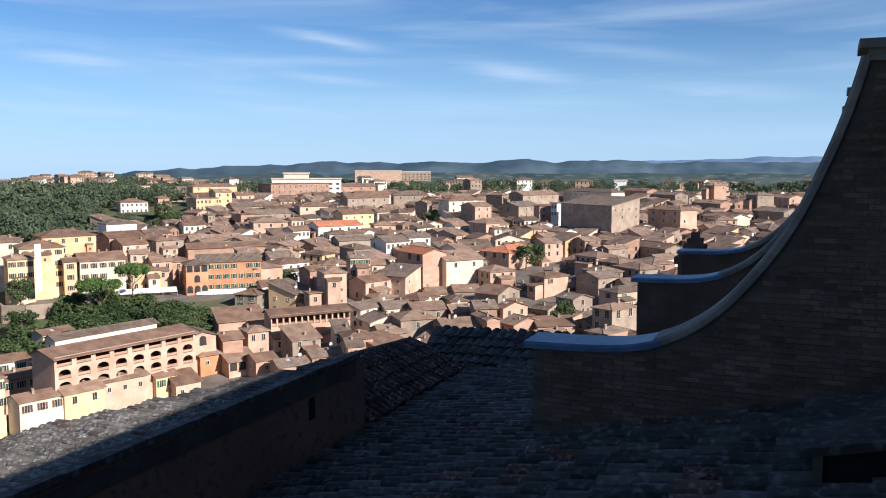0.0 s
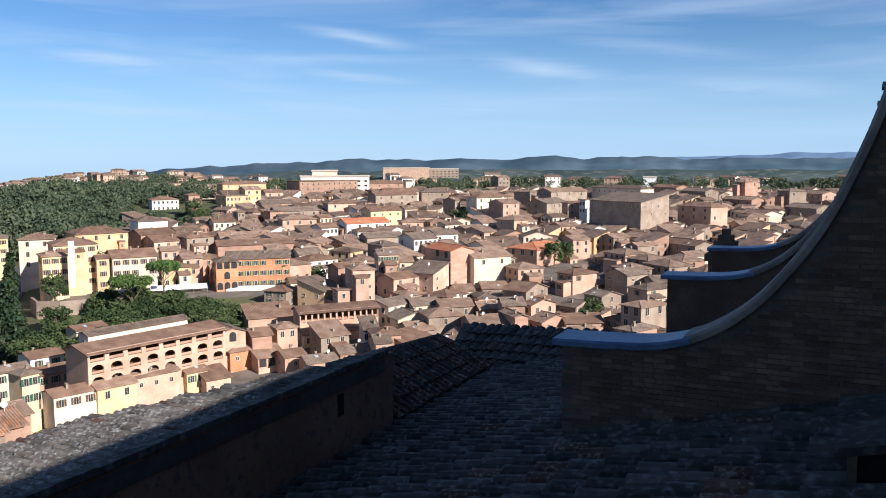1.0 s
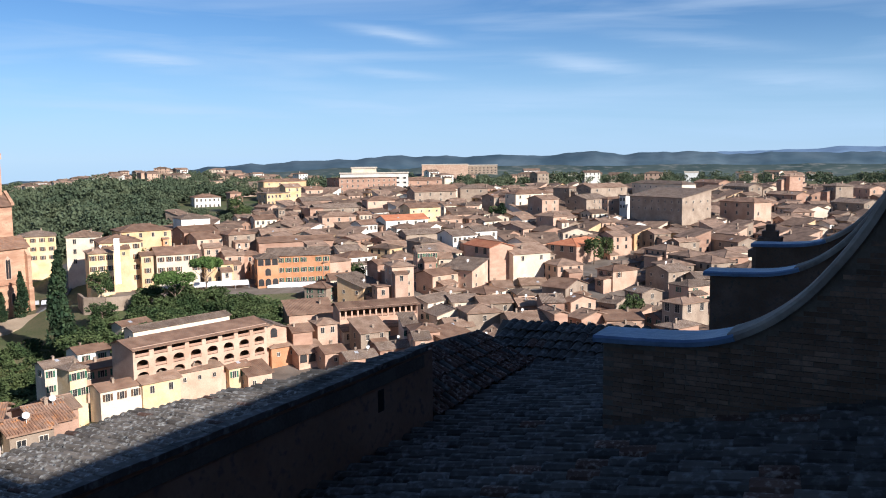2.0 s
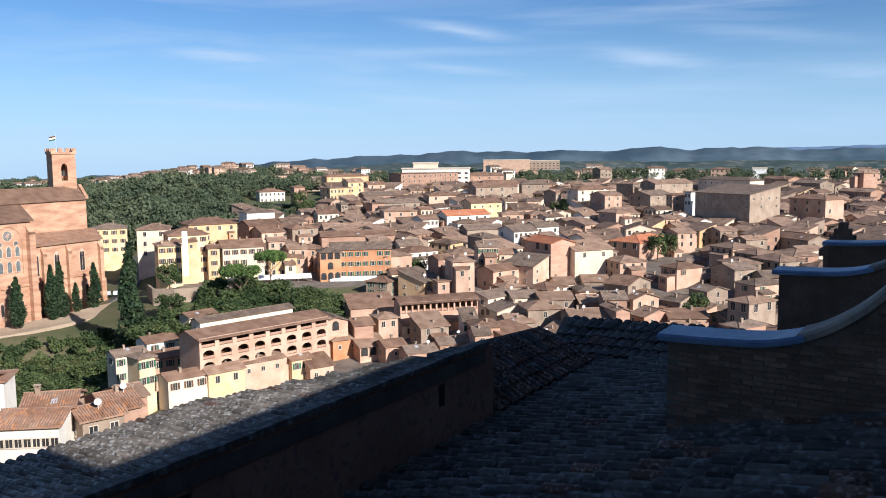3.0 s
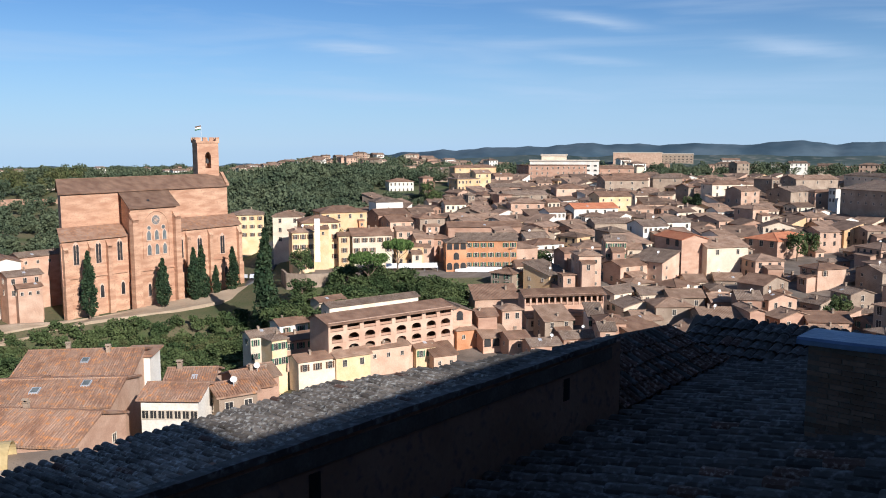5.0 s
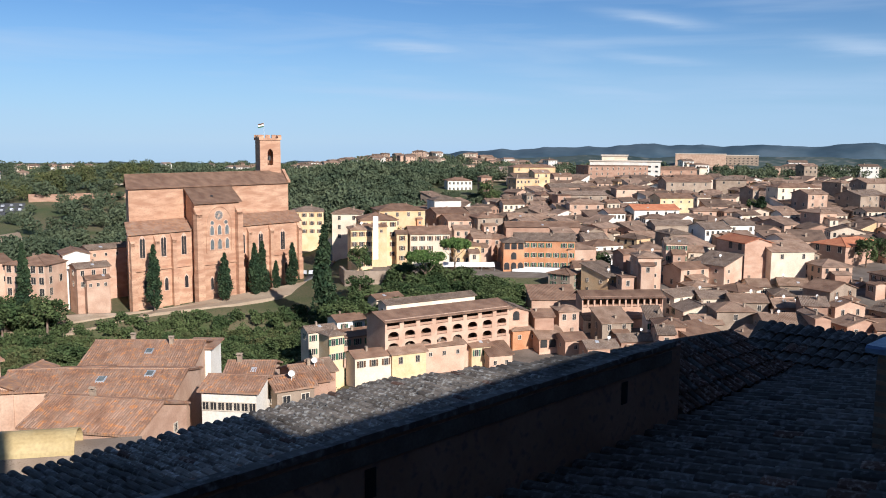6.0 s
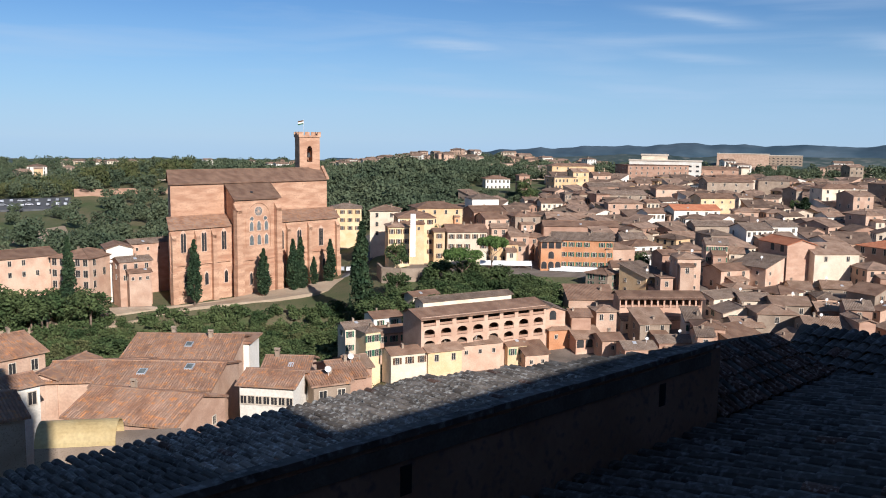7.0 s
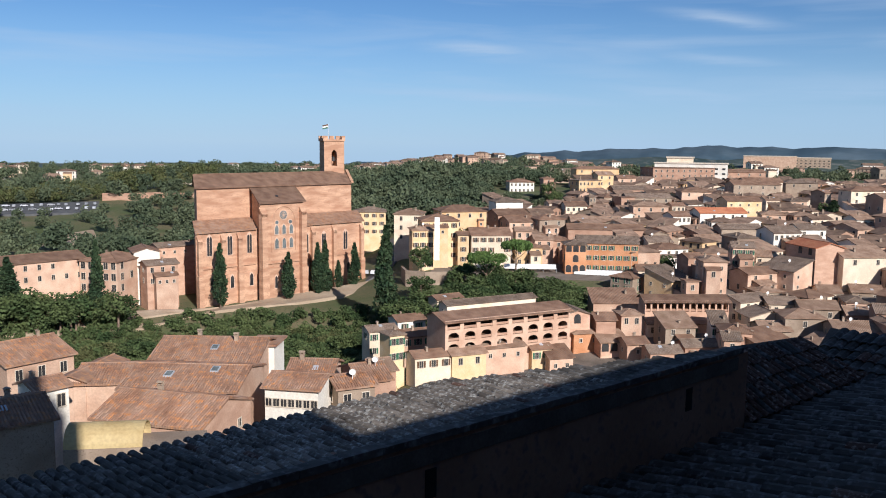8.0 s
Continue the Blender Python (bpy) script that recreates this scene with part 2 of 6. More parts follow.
def box(bm, x0, x1, y0, y1, z0, z1, mi=0, m=None):
    vs = [bm.verts.new((x, y, z)) for z in (z0, z1) for x, y in ((x0, y0), (x1, y0), (x1, y1), (x0, y1))]
    if m:
        for v in vs:
            v.co = m @ v.co
    for f in ((3, 2, 1, 0), (4, 5, 6, 7), (0, 1, 5, 4), (1, 2, 6, 5), (2, 3, 7, 6), (3, 0, 4, 7)):
        bm.faces.new([vs[i] for i in f]).material_index = mi
    return bm


def prism(bm, pts, y0, y1, mi=0, m=None):
    """An outline in x and z, extruded from y0 to y1."""
    a = [bm.verts.new((x, y0, z)) for x, z in pts]
    b = [bm.verts.new((x, y1, z)) for x, z in pts]
    if m:
        for v in a + b:
            v.co = m @ v.co
    n = len(pts)
    bm.faces.new(a).material_index = mi
    bm.faces.new(b[::-1]).material_index = mi
    for i in range(n):
        bm.faces.new((a[i], b[i], b[(i + 1) % n], a[(i + 1) % n])).material_index = mi
    bmesh.ops.recalc_face_normals(bm, faces=bm.faces[:])
    return bm


def slab(bm, a, b, c, d, t=0.16, mi=0):
    """A tilted plate with corners a, b, c, d on its top side and thickness t."""
    top = [bm.verts.new(v) for v in (a, b, c, d)]
    low = [bm.verts.new((v[0], v[1], v[2] - t)) for v in (a, b, c, d)]
    bm.faces.new(top).material_index = mi
    bm.faces.new(low[::-1]).material_index = mi
    for i in range(4):
        j = (i + 1) % 4
        bm.faces.new((top[i], low[i], low[j], top[j])).material_index = mi
    return bm


def tube(bm, p0, p1, r0, r1, seg=8, mi=0):
    p0, p1 = Vector(p0), Vector(p1)
    q = (p1 - p0).to_track_quat("Z", "Y")
    ra = [bm.verts.new(p0 + q @ Vector((r0 * math.cos(k * 2 * math.pi / seg), r0 * math.sin(k * 2 * math.pi / seg), 0))) for k in range(seg)]
    rb = [bm.verts.new(p1 + q @ Vector((r1 * math.cos(k * 2 * math.pi / seg), r1 * math.sin(k * 2 * math.pi / seg), 0))) for k in range(seg)]
    for k in range(seg):
        bm.faces.new((ra[k], ra[(k + 1) % seg], rb[(k + 1) % seg], rb[k])).material_index = mi
    bm.faces.new(ra[::-1]).material_index = mi
    bm.faces.new(rb).material_index = mi
    return bm


def ramp_at(r, knots):
    for (a, za), (b, zb) in zip(knots, knots[1:]):
        if r <= b:
            k = (r - a) / (b - a)
            k = k * k * (3 - 2 * k)
            return za + (zb - za) * k
    return knots[-1][1]


# ---- the ground: the cathedral hill, the valley and the town's ridge beyond ----
TOWN = ((0, -32), (60, -36), (110, -44), (160, -54), (215, -57), (255, -52), (300, -45), (400, -41), (600, -29), (800, -27), (1200, -42), (2000, -56), (4900, -150), (9000, -150))
BANK = ((0, -32), (60, -36), (110, -46), (170, -64), (225, -68), (262, -62), (284, -55.5), (345, -54.5), (420, -50), (600, -38), (900, -40), (1400, -46), (2000, -56), (4900, -150), (9000, -150))


def ground_z(x, y):
    r, az = math.hypot(x, y), math.degrees(math.atan2(-x, y))
    k = min(1, max(0, (az - 26.5) / 5))
    k = k * k * (3 - 2 * k)
    z = ramp_at(r, TOWN) * (1 - k) + ramp_at(r, BANK) * k
    for az0, r0, saz, sr, h in ((22, 1150, 6, 170, 19), (41, 640, 6, 60, 12)):
        z += h * math.exp(-((az - az0) / saz) ** 2 - ((r - r0) / sr) ** 2)
    return z


radii = [0, 8, 16, 25, 35, 45, 60, 75, 90, 105, 120, 135, 150, 165, 180, 195, 210, 222, 234, 246, 256, 264, 272, 280, 290, 305, 325, 350, 380, 420, 470, 530, 600, 700, 800, 950, 1150, 1400, 1800, 2300, 3000, 3800, 4900]
verts, faces = [], []
steps = 180
for r in radii:
    for k in range(steps):
        a = 2 * math.pi * k / steps
        x, y = -r * math.sin(a), r * math.cos(a)
        verts.append((x, y, ground_z(x, y) + (noise.noise((x * 0.03, y * 0.03, 0)) * 1.0 if 200 < r < 2000 else 0)))
for i in range(len(radii) - 1):
    for k in range(steps):
        j = (k + 1) % steps
        faces.append((i * steps + k, i * steps + j, (i + 1) * steps + j, (i + 1) * steps + k))
me = bpy.data.meshes.new("ground")
me.from_pydata(verts, [], faces)
me.materials.append(M["ground"])
me.materials.append(M["paving"])
for p in me.polygons:
    p.use_smooth = True
    r, az = math.hypot(p.center.x, p.center.y), math.degrees(math.atan2(-p.center.x, p.center.y))
    # streets and yards of the town
    p.material_index = int(-40 < az < 26 and 60 < r < 640 and not (az > 13 and 232 < r < 292) and not (az > 15.5 and r > 430))
tagged(new("ground", me), "dry grass and earth of the hills and valley round the town", "ground", kind="structure")


def hills(label, r, base, right, left, az0, span, amp, freq, seed, material):
    """A far range of hills: a ridge with a sloping near flank, across the whole view."""
    bm = bmesh.new()
    rows = []
    for q0 in range(601):
        k = q0 * 0.4
        az = radians(-75 + k * 0.75)
        s, c = -math.sin(az), math.cos(az)
        k2 = min(1, max(0, (math.degrees(az) - az0) / span))
        h = right + (left - right) * k2 * k2 * (3 - 2 * k2) + amp * (noise.noise((k * freq, seed, 0)) + 0.45 * noise.noise((k * freq * 2.7, seed + 5, 0)) + 0.10 * noise.noise((k * freq * 9, seed + 9, 0)))
        rows.append([bm.verts.new((s * q * r, c * q * r, z)) for q, z in ((0.78, base), (0.90, base + (h - base) * 0.55), (1.0, h), (1.06, base))])
    for a, b in zip(rows, rows[1:]):
        for i in range(3):
            bm.faces.new((a[i], b[i], b[i + 1], a[i + 1]))
    bmesh.ops.recalc_face_normals(bm, faces=bm.faces[:])
    tagged(part("backdrop", bm, material, smooth=True), label, "hills", kind="structure")


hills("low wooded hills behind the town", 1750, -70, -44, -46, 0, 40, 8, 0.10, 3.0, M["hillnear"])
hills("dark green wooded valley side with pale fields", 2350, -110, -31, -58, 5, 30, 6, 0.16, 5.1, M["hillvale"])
hills("distant wooded hill range with blue-green haze in its colour", 3000, -160, -2, -78, 8, 26, 12, 0.33, 7.7, M["hillmid"])
hills("mountains on the horizon coloured pale haze blue", 4500, -220, 17, -117, -20, 30, 16, 0.21, 12.4, M["hillfar"])

# ---- houses ----


def stepped(bm, w, h, f, shutter):
    """One connected relief: shutters, surround, sill and a sunk pane with its bar, as cells at several depths."""
    xs = ([-w / 2 - f - w / 2] if shutter else []) + [-w / 2 - f, -w / 2, -0.03, 0.03, w / 2, w / 2 + f] + ([w / 2 + f + w / 2] if shutter else [])
    zs = [-0.12, 0.0, h, h + f]
    deep = {}
    for i in range(len(xs) - 1):
        for j in range(3):
            c = (xs[i] + xs[i + 1]) / 2
            if abs(c) > w / 2 + f:
                deep[i, j] = (-0.07, 2) if j == 1 else (0.01, 0)
            elif j == 0:
                deep[i, j] = (-0.16, 0)
            elif j == 2 or abs(c) > w / 2:
                deep[i, j] = (-0.08, 0)
            else:
                deep[i, j] = (-0.04, 0) if abs(c) < 0.05 else (-0.015, 1)
    vs = {}

    def v(i, j, y):
        key = (i, j, round(y, 3))
        if key not in vs:
            vs[key] = bm.verts.new((xs[i], y, zs[j]))
        return vs[key]

    n = len(xs) - 1
    for (i, j), (y, mi) in deep.items():
        bm.faces.new((v(i, j, y), v(i + 1, j, y), v(i + 1, j + 1, y), v(i, j + 1, y))).material_index = mi
        for a, b, other in (((i + 1, j), (i + 1, j + 1), (i + 1, j)), ((i, j + 1), (i + 1, j + 1), (i, j + 1))):
            y2 = deep.get(other, (0.02, 0))[0]
            if y2 != y:
                bm.faces.new((v(*a, y), v(*a, y2), v(*b, y2), v(*b, y))).material_index = 0
        for a, b, edge in (((i, j), (i, j + 1), i == 0), ((i, j), (i + 1, j), j == 0)):
            if edge and y != 0.02:
                bm.faces.new((v(*a, y), v(*a, 0.02), v(*b, 0.02), v(*b, y))).material_index = 0


def window_mesh(name, w, h, shutter=None, arch=False, surround="trimstone"):
    """A window seen from its outside, its sill at z = 0, facing -y: a proud surround, a sunk dark pane with a cross bar, and open shutters."""
    bm = bmesh.new()
    f = 0.10
    if arch:
        n = 6
        ring = [(-w / 2 - f, 0), (w / 2 + f, 0)] + [((w / 2 + f) * math.cos(math.pi * k / n), h - w / 2 + (w / 2 + f) * math.sin(math.pi * k / n)) for k in range(n + 1)]
        pane = [(-w / 2, 0.05), (w / 2, 0.05)] + [(w / 2 * math.cos(math.pi * k / n), h - w / 2 + w / 2 * math.sin(math.pi * k / n)) for k in range(n + 1)]
        prism(bm, ring, -0.05, 0.05, 0)
        prism(bm, pane, -0.07, 0.04, 1)
    else:
        stepped(bm, w, h, f, bool(shutter))
    return mesh_of(name, bm, [M[surround], M["glass"], M[shutter or "green"]])


WIN = {
    "plain": window_mesh("window", 1.0, 1.6),
    "green": window_mesh("window", 1.0, 1.6, "green"),
    "brown": window_mesh("window", 1.0, 1.6, "brown"),
    "small": window_mesh("window", 0.8, 1.0),
    "arch": window_mesh("window", 1.9, 2.6, arch=True, surround="brick"),
    "big": window_mesh("window", 1.5, 2.2),
}


def chimney_mesh():
    bm = bmesh.new()
    box(bm, -0.4, 0.4, -0.35, 0.35, -1.0, 1.0)
    box(bm, -0.5, 0.5, -0.45, 0.45, 1.0, 1.12)
    for s in (-0.3, 0.3):
        box(bm, s - 0.08, s + 0.08, -0.3, 0.3, 1.12, 1.4)
    slab(bm, (-0.55, -0.5, 1.45), (0.55, -0.5, 1.45), (0.55, 0, 1.65), (-0.55, 0, 1.65), 0.08)
    slab(bm, (-0.55, 0, 1.65), (0.55, 0, 1.65), (0.55, 0.5, 1.45), (-0.55, 0.5, 1.45), 0.08)
    return mesh_of("chimney", bm, M["stone"])


def dish_mesh():
    bm = bmesh.new()
    rings = []
    for r, d in ((0.05, 0.0), (0.25, -0.04), (0.45, -0.14)):
        rings.append([bm.verts.new((r * math.cos(k * math.pi / 6), d, 1.2 + r * math.sin(k * math.pi / 6))) for k in range(12)])
    for a, b in zip(rings, rings[1:]):
        for k in range(12):
            bm.faces.new((a[k], a[(k + 1) % 12], b[(k + 1) % 12], b[k]))
    bm.faces.new(rings[0])
    tube(bm, (0, 0.1, -0.4), (0, 0.08, 1.2), 0.04, 0.04, 6)
    tube(bm, (0, 0.0, 1.0), (0, -0.5, 1.2), 0.02, 0.02, 5)
    return mesh_of("satellite_dish", bm, M["canvas"])


CHIMNEY, DISH = chimney_mesh(), dish_mesh()
WORDS = {"ochre": "ochre plaster", "yellow": "pale yellow plaster", "cream": "cream plaster", "white": "whitewashed", "orange": "orange plaster", "pink": "pink plaster", "brick": "red brick", "pinkbrick": "pale pink brick", "stone": "shade-toned brown stone"}
GROUPS = {"house": "houses of the old town"}


def house_roof(w, d, h, style, pitch, over):
    """The roof's shell in the house's own frame, eaves at height h, the gable walls that it needs and its ridge tiles."""
    bm, ridges = bmesh.new(), []
    x, y, t = w / 2 + over, d / 2 + over, math.tan(radians(pitch))
    if style == "gable":
        z = y * t
        low = h - over * t
        prism(bm, [(-y, low), (0, low + z), (y, low), (y, low - 0.22), (0, low + z - 0.22), (-y, low - 0.22)], -x, x, 0, Matrix.Rotation(math.pi / 2, 4, "Z"))
        ridges.append(tube(bmesh.new(), (-x, 0, low + z), (x, 0, low + z), 0.16, 0.16, 6))
        gable = [(-d / 2, h), (d / 2, h), (0, h + d / 2 * t - 0.05)]
    elif style == "cross":
        z = x * t
        low = h - over * t
        prism(bm, [(-x, low), (0, low + z), (x, low), (x, low - 0.22), (0, low + z - 0.22), (-x, low - 0.22)], -y, y)
        ridges.append(tube(bmesh.new(), (0, -y, low + z), (0, y, low + z), 0.16, 0.16, 6))
        gable = [(-w / 2, h), (w / 2, h), (0, h + w / 2 * t - 0.05)]
    elif style == "shed":
        slab(bm, (-x, -y, h - over * t), (x, -y, h - over * t), (x, y, h + (2 * y - over) * t), (-x, y, h + (2 * y - over) * t), 0.22)
        gable = [(-d / 2, h), (d / 2, h), (d / 2, h + d * t - 0.05)]
    elif style == "flat":
        box(bm, -x, x, -y, y, h, h + 0.3)
        gable = []
    else:
        low, m = h - over * t, min(x, y)
        top = low + m * t
        if x >= y:
            a, b = (-x + m, 0, top), (x - m, 0, top)
        else:
            a, b = (0, -y + m, top), (0, y - m, top)
        c = [(-x, -y, low), (x, -y, low), (x, y, low), (-x, y, low)]
        vs = [bm.verts.new(v) for v in c + [a, b]] + [bm.verts.new((v[0], v[1], low - 0.22)) for v in c]
        quads = ((0, 1, 5, 4), (1, 2, 5), (2, 3, 4, 5), (3, 0, 4)) if x >= y else ((0, 1, 4), (1, 2, 5, 4), (2, 3, 5), (3, 0, 4, 5))
        for f in quads:
            bm.faces.new([vs[i] for i in f])
        for i in range(4):
            j = (i + 1) % 4
            bm.faces.new((vs[i], vs[6 + i], vs[6 + j], vs[j]))
        bm.faces.new([vs[6 + i] for i in (3, 2, 1, 0)])
        bmesh.ops.remove_doubles(bm, verts=bm.verts[:], dist=0.001)
        for i, v in enumerate(c):
            ridges.append(tube(bmesh.new(), v, (a if v[0] < 0 else b) if x >= y else (a if v[1] < 0 else b), 0.13, 0.13, 5))
        gable = []
    return bm, gable, ridges


def tile_ribs(w, d, h, pitch, over, seed):
    """Cover tiles in columns down both slopes of a gable roof, each a short half-round piece."""
    g = random.Random(seed)
    bm = bmesh.new()
    t = math.tan(radians(pitch))
    x, y = w / 2 + over, d / 2 + over
    n, rows = int(2 * x / 0.34), 5
    for side in (-1, 1):
        for k in range(n):
            u = -x + (k + 0.5) * 2 * x / n + g.uniform(-0.03, 0.03)
            for j in range(rows):
                a, b = j / rows, (j + 1.06) / rows
                ya, yb = side * y * (1 - a), side * y * (1 - min(b, 1.0))
                za, zb = h - over * t + y * a * t, h - over * t + y * min(b, 1.0) * t
                lift = g.uniform(0.0, 0.03)
                r0, r1 = 0.125, 0.10
                lo = [bm.verts.new((u + dx * r0, ya, za + dz * r0 + lift + 0.02)) for dx, dz in ((-1, 0), (-0.55, 0.75), (0.55, 0.75), (1, 0))]
                hi = [bm.verts.new((u + dx * r1, yb, zb + dz * r1 + lift)) for dx, dz in ((-1, 0), (-0.55, 0.75), (0.55, 0.75), (1, 0))]
                for i in range(3):
                    bm.faces.new((lo[i], lo[i + 1], hi[i + 1], hi[i]))
                bm.faces.new(lo[::-1])
    bmesh.ops.recalc_face_normals(bm, faces=bm.faces[:])
    return bm


houses = 0
PLOTS = [(24, 326, 13), (36, 322, 9)]  # open yards


def house(x, y, z, w, d, h, rot, wall="cream", style="gable", rows=2, cols=3, win="plain", roof="roof", pitch=17, over=0.5, deep=9.0, chimneys=1, dishes=0, what="house"):
    """A town house with its front on -y, its eaves at z + h; its walls go down into the slope."""
    global houses
    houses += 1
    if what == "house" and x < -40 and rows and w < 8 and d > 1.25 * w:
        # narrow fronts stand close behind the lane: keep the front where it is, shorten the house
        short = max(1.15 * w, 5.0)
        x, y, d = x + math.sin(radians(rot)) * (d - short) / 2, y - math.cos(radians(rot)) * (d - short) / 2, short
    if x > 20 and rot < -30:
        rot -= 8
    PLOTS.append((x, y, max(w, d) / 2))
    rnd = random.Random(houses * 7 + 3)
    words = "%s %s with %s roof tiles%s" % (WORDS[wall], what, {"roof": "weathered brown", "roofred": "renewed red", "roofold": "lichen-spotted"}[roof], {"green": " and green shutters", "brown": " and brown shutters"}.get(win, ""))
    top = empty(what, pose(x, y, z, 0, 0, rot), words, what, group=GROUPS.get(what, ""))
    body = bmesh.new()
    box(body, -w / 2, w / 2, -d / 2, d / 2, -deep, h)
    shell, gable, ridges = house_roof(w, d, h, style, pitch, over)
    if gable and style == "cross":
        prism(body, gable, -d / 2, d / 2)
    elif gable:
        prism(body, gable, -w / 2, w / 2, 0, Matrix.Rotation(math.pi / 2, 4, "Z"))
    part("wall", body, M[wall], top)
    tone = rnd.choice(("roof", "roof", "rooftan", "roof", "roofgrey") if x < -40 else ("roof", "rooftan", "roofgrey", "rooftan", "roofgrey")) if roof == "roof" else roof
    part("roof", shell, M[tone], top)
    for piece in ridges:
        part("ridge_tiles", piece, M[tone], top)
    if what == "house" and roof == "roof" and w * d > 40 and w < 16 and x > -195 and not (x < -40 and y < 235) and rnd.random() < 0.55:
        # a lower lean-to against the front or one flank
        aw, ad, ah = rnd.uniform(0.35, 0.6) * w, rnd.uniform(2.2, 3.8), h - rnd.uniform(2.0, 3.4)
        au, tilt = rnd.uniform(-0.5, 0.5) * (w - aw), math.tan(radians(15))
        lean = box(bmesh.new(), au - aw / 2, au + aw / 2, -d / 2 - ad, -d / 2 + 0.1, -deep, ah)
        part("annex_wall", lean, M[rnd.choice((wall, wall, "cream", "pink", "brick"))], top)
        bm = slab(bmesh.new(), (au - aw / 2 - 0.3, -d / 2 - ad - 0.4, ah - 0.1), (au + aw / 2 + 0.3, -d / 2 - ad - 0.4, ah - 0.1), (au + aw / 2 + 0.3, -d / 2 + 0.02, ah - 0.1 + (ad + 0.4) * tilt), (au - aw / 2 - 0.3, -d / 2 + 0.02, ah - 0.1 + (ad + 0.4) * tilt), 0.2)
        part("annex_roof", bm, M[rnd.choice(("roof", "rooftan", "roofgrey"))], top)
        for k in range(max(1, int(aw / 3))):
            ob = part("window", WIN[rnd.choice(("plain", "small", win))], None, top)
            ob.matrix_basis = pose(au - aw / 2 + (k + 0.5) * aw / max(1, int(aw / 3)), -d / 2 - ad - 0.005, ah - 2.3)
    if style == "gable" and rnd.random() < 0.3:
        su, sv, st = rnd.uniform(-0.3, 0.3) * w, -rnd.uniform(0.12, 0.36) * d, math.tan(radians(pitch))
        bm = slab(bmesh.new(), (su - 0.45, sv - 0.5, h + (d / 2 + sv - 0.5) * st + 0.1), (su + 0.45, sv - 0.5, h + (d / 2 + sv - 0.5) * st + 0.1), (su + 0.45, sv + 0.5, h + (d / 2 + sv + 0.5) * st + 0.1), (su - 0.45, sv + 0.5, h + (d / 2 + sv + 0.5) * st + 0.1), 0.12)
        part("skylight", bm, M["metal"], top, "grey metal skylight")
    if roof == "roofold" and style == "gable":
        tagged(part("roof_tiles", tile_ribs(w, d, h, pitch, over, houses), M["roofrib"], top, "columns of old terracotta cover tiles"), kind="stuff")
    storey = h / max(rows, 1) if rows else 0
    storey = min(storey, 3.6)
    me = WIN[win]
    for side, (length, off, ang) in enumerate(((w, d / 2, 0), (d, w / 2, 90), (d, w / 2, -90))):
        n = cols if side == 0 else max(1, int(length / 4.5)) if cols else 0
        for i in range(rows):
            for k in range(n):
                if side and rnd.random() < 0.30 or rnd.random() < 0.06:
                    continue
                ob = part("window", me, None, top)
                u = (k + 0.5) / n * length - length / 2
                zz = h - (i + 1) * storey + (storey - 1.6) * 0.45
                ob.matrix_basis = pose(0, 0, 0, 0, 0, ang) @ pose(u, -off - 0.005, zz)
    t = math.tan(radians(pitch))
    for k in range(chimneys):
        u, v = rnd.uniform(-0.35, 0.35) * w, rnd.uniform(-0.3, 0.3) * d
        rise = {"gable": (d / 2 - abs(v)) * t, "cross": (w / 2 - abs(u)) * t, "shed": (d / 2 + v) * t, "flat": 0.3}.get(style, (min(w, d) / 2 - max(abs(v) - max(0, (d - w) / 2), abs(u) - max(0, (w - d) / 2), 0)) * t)
        ob = part("chimney", CHIMNEY, None, top)
        ob.matrix_basis = pose(u, v, h + rise, 0, 0, rnd.choice((0, 90))) @ Matrix.Scale(rnd.uniform(0.55, 0.85), 4)
    for k in range(dishes):
        u, v = rnd.uniform(-0.4, 0.4) * w, -rnd.uniform(0.0, 0.3) * d
        ob = part("satellite_dish", DISH, None, top, "white satellite dish")
        ob.matrix_basis = pose(u, v, h + (d / 2 - abs(v)) * t * 0.9, 0, 0, 30 - rot)
    return top



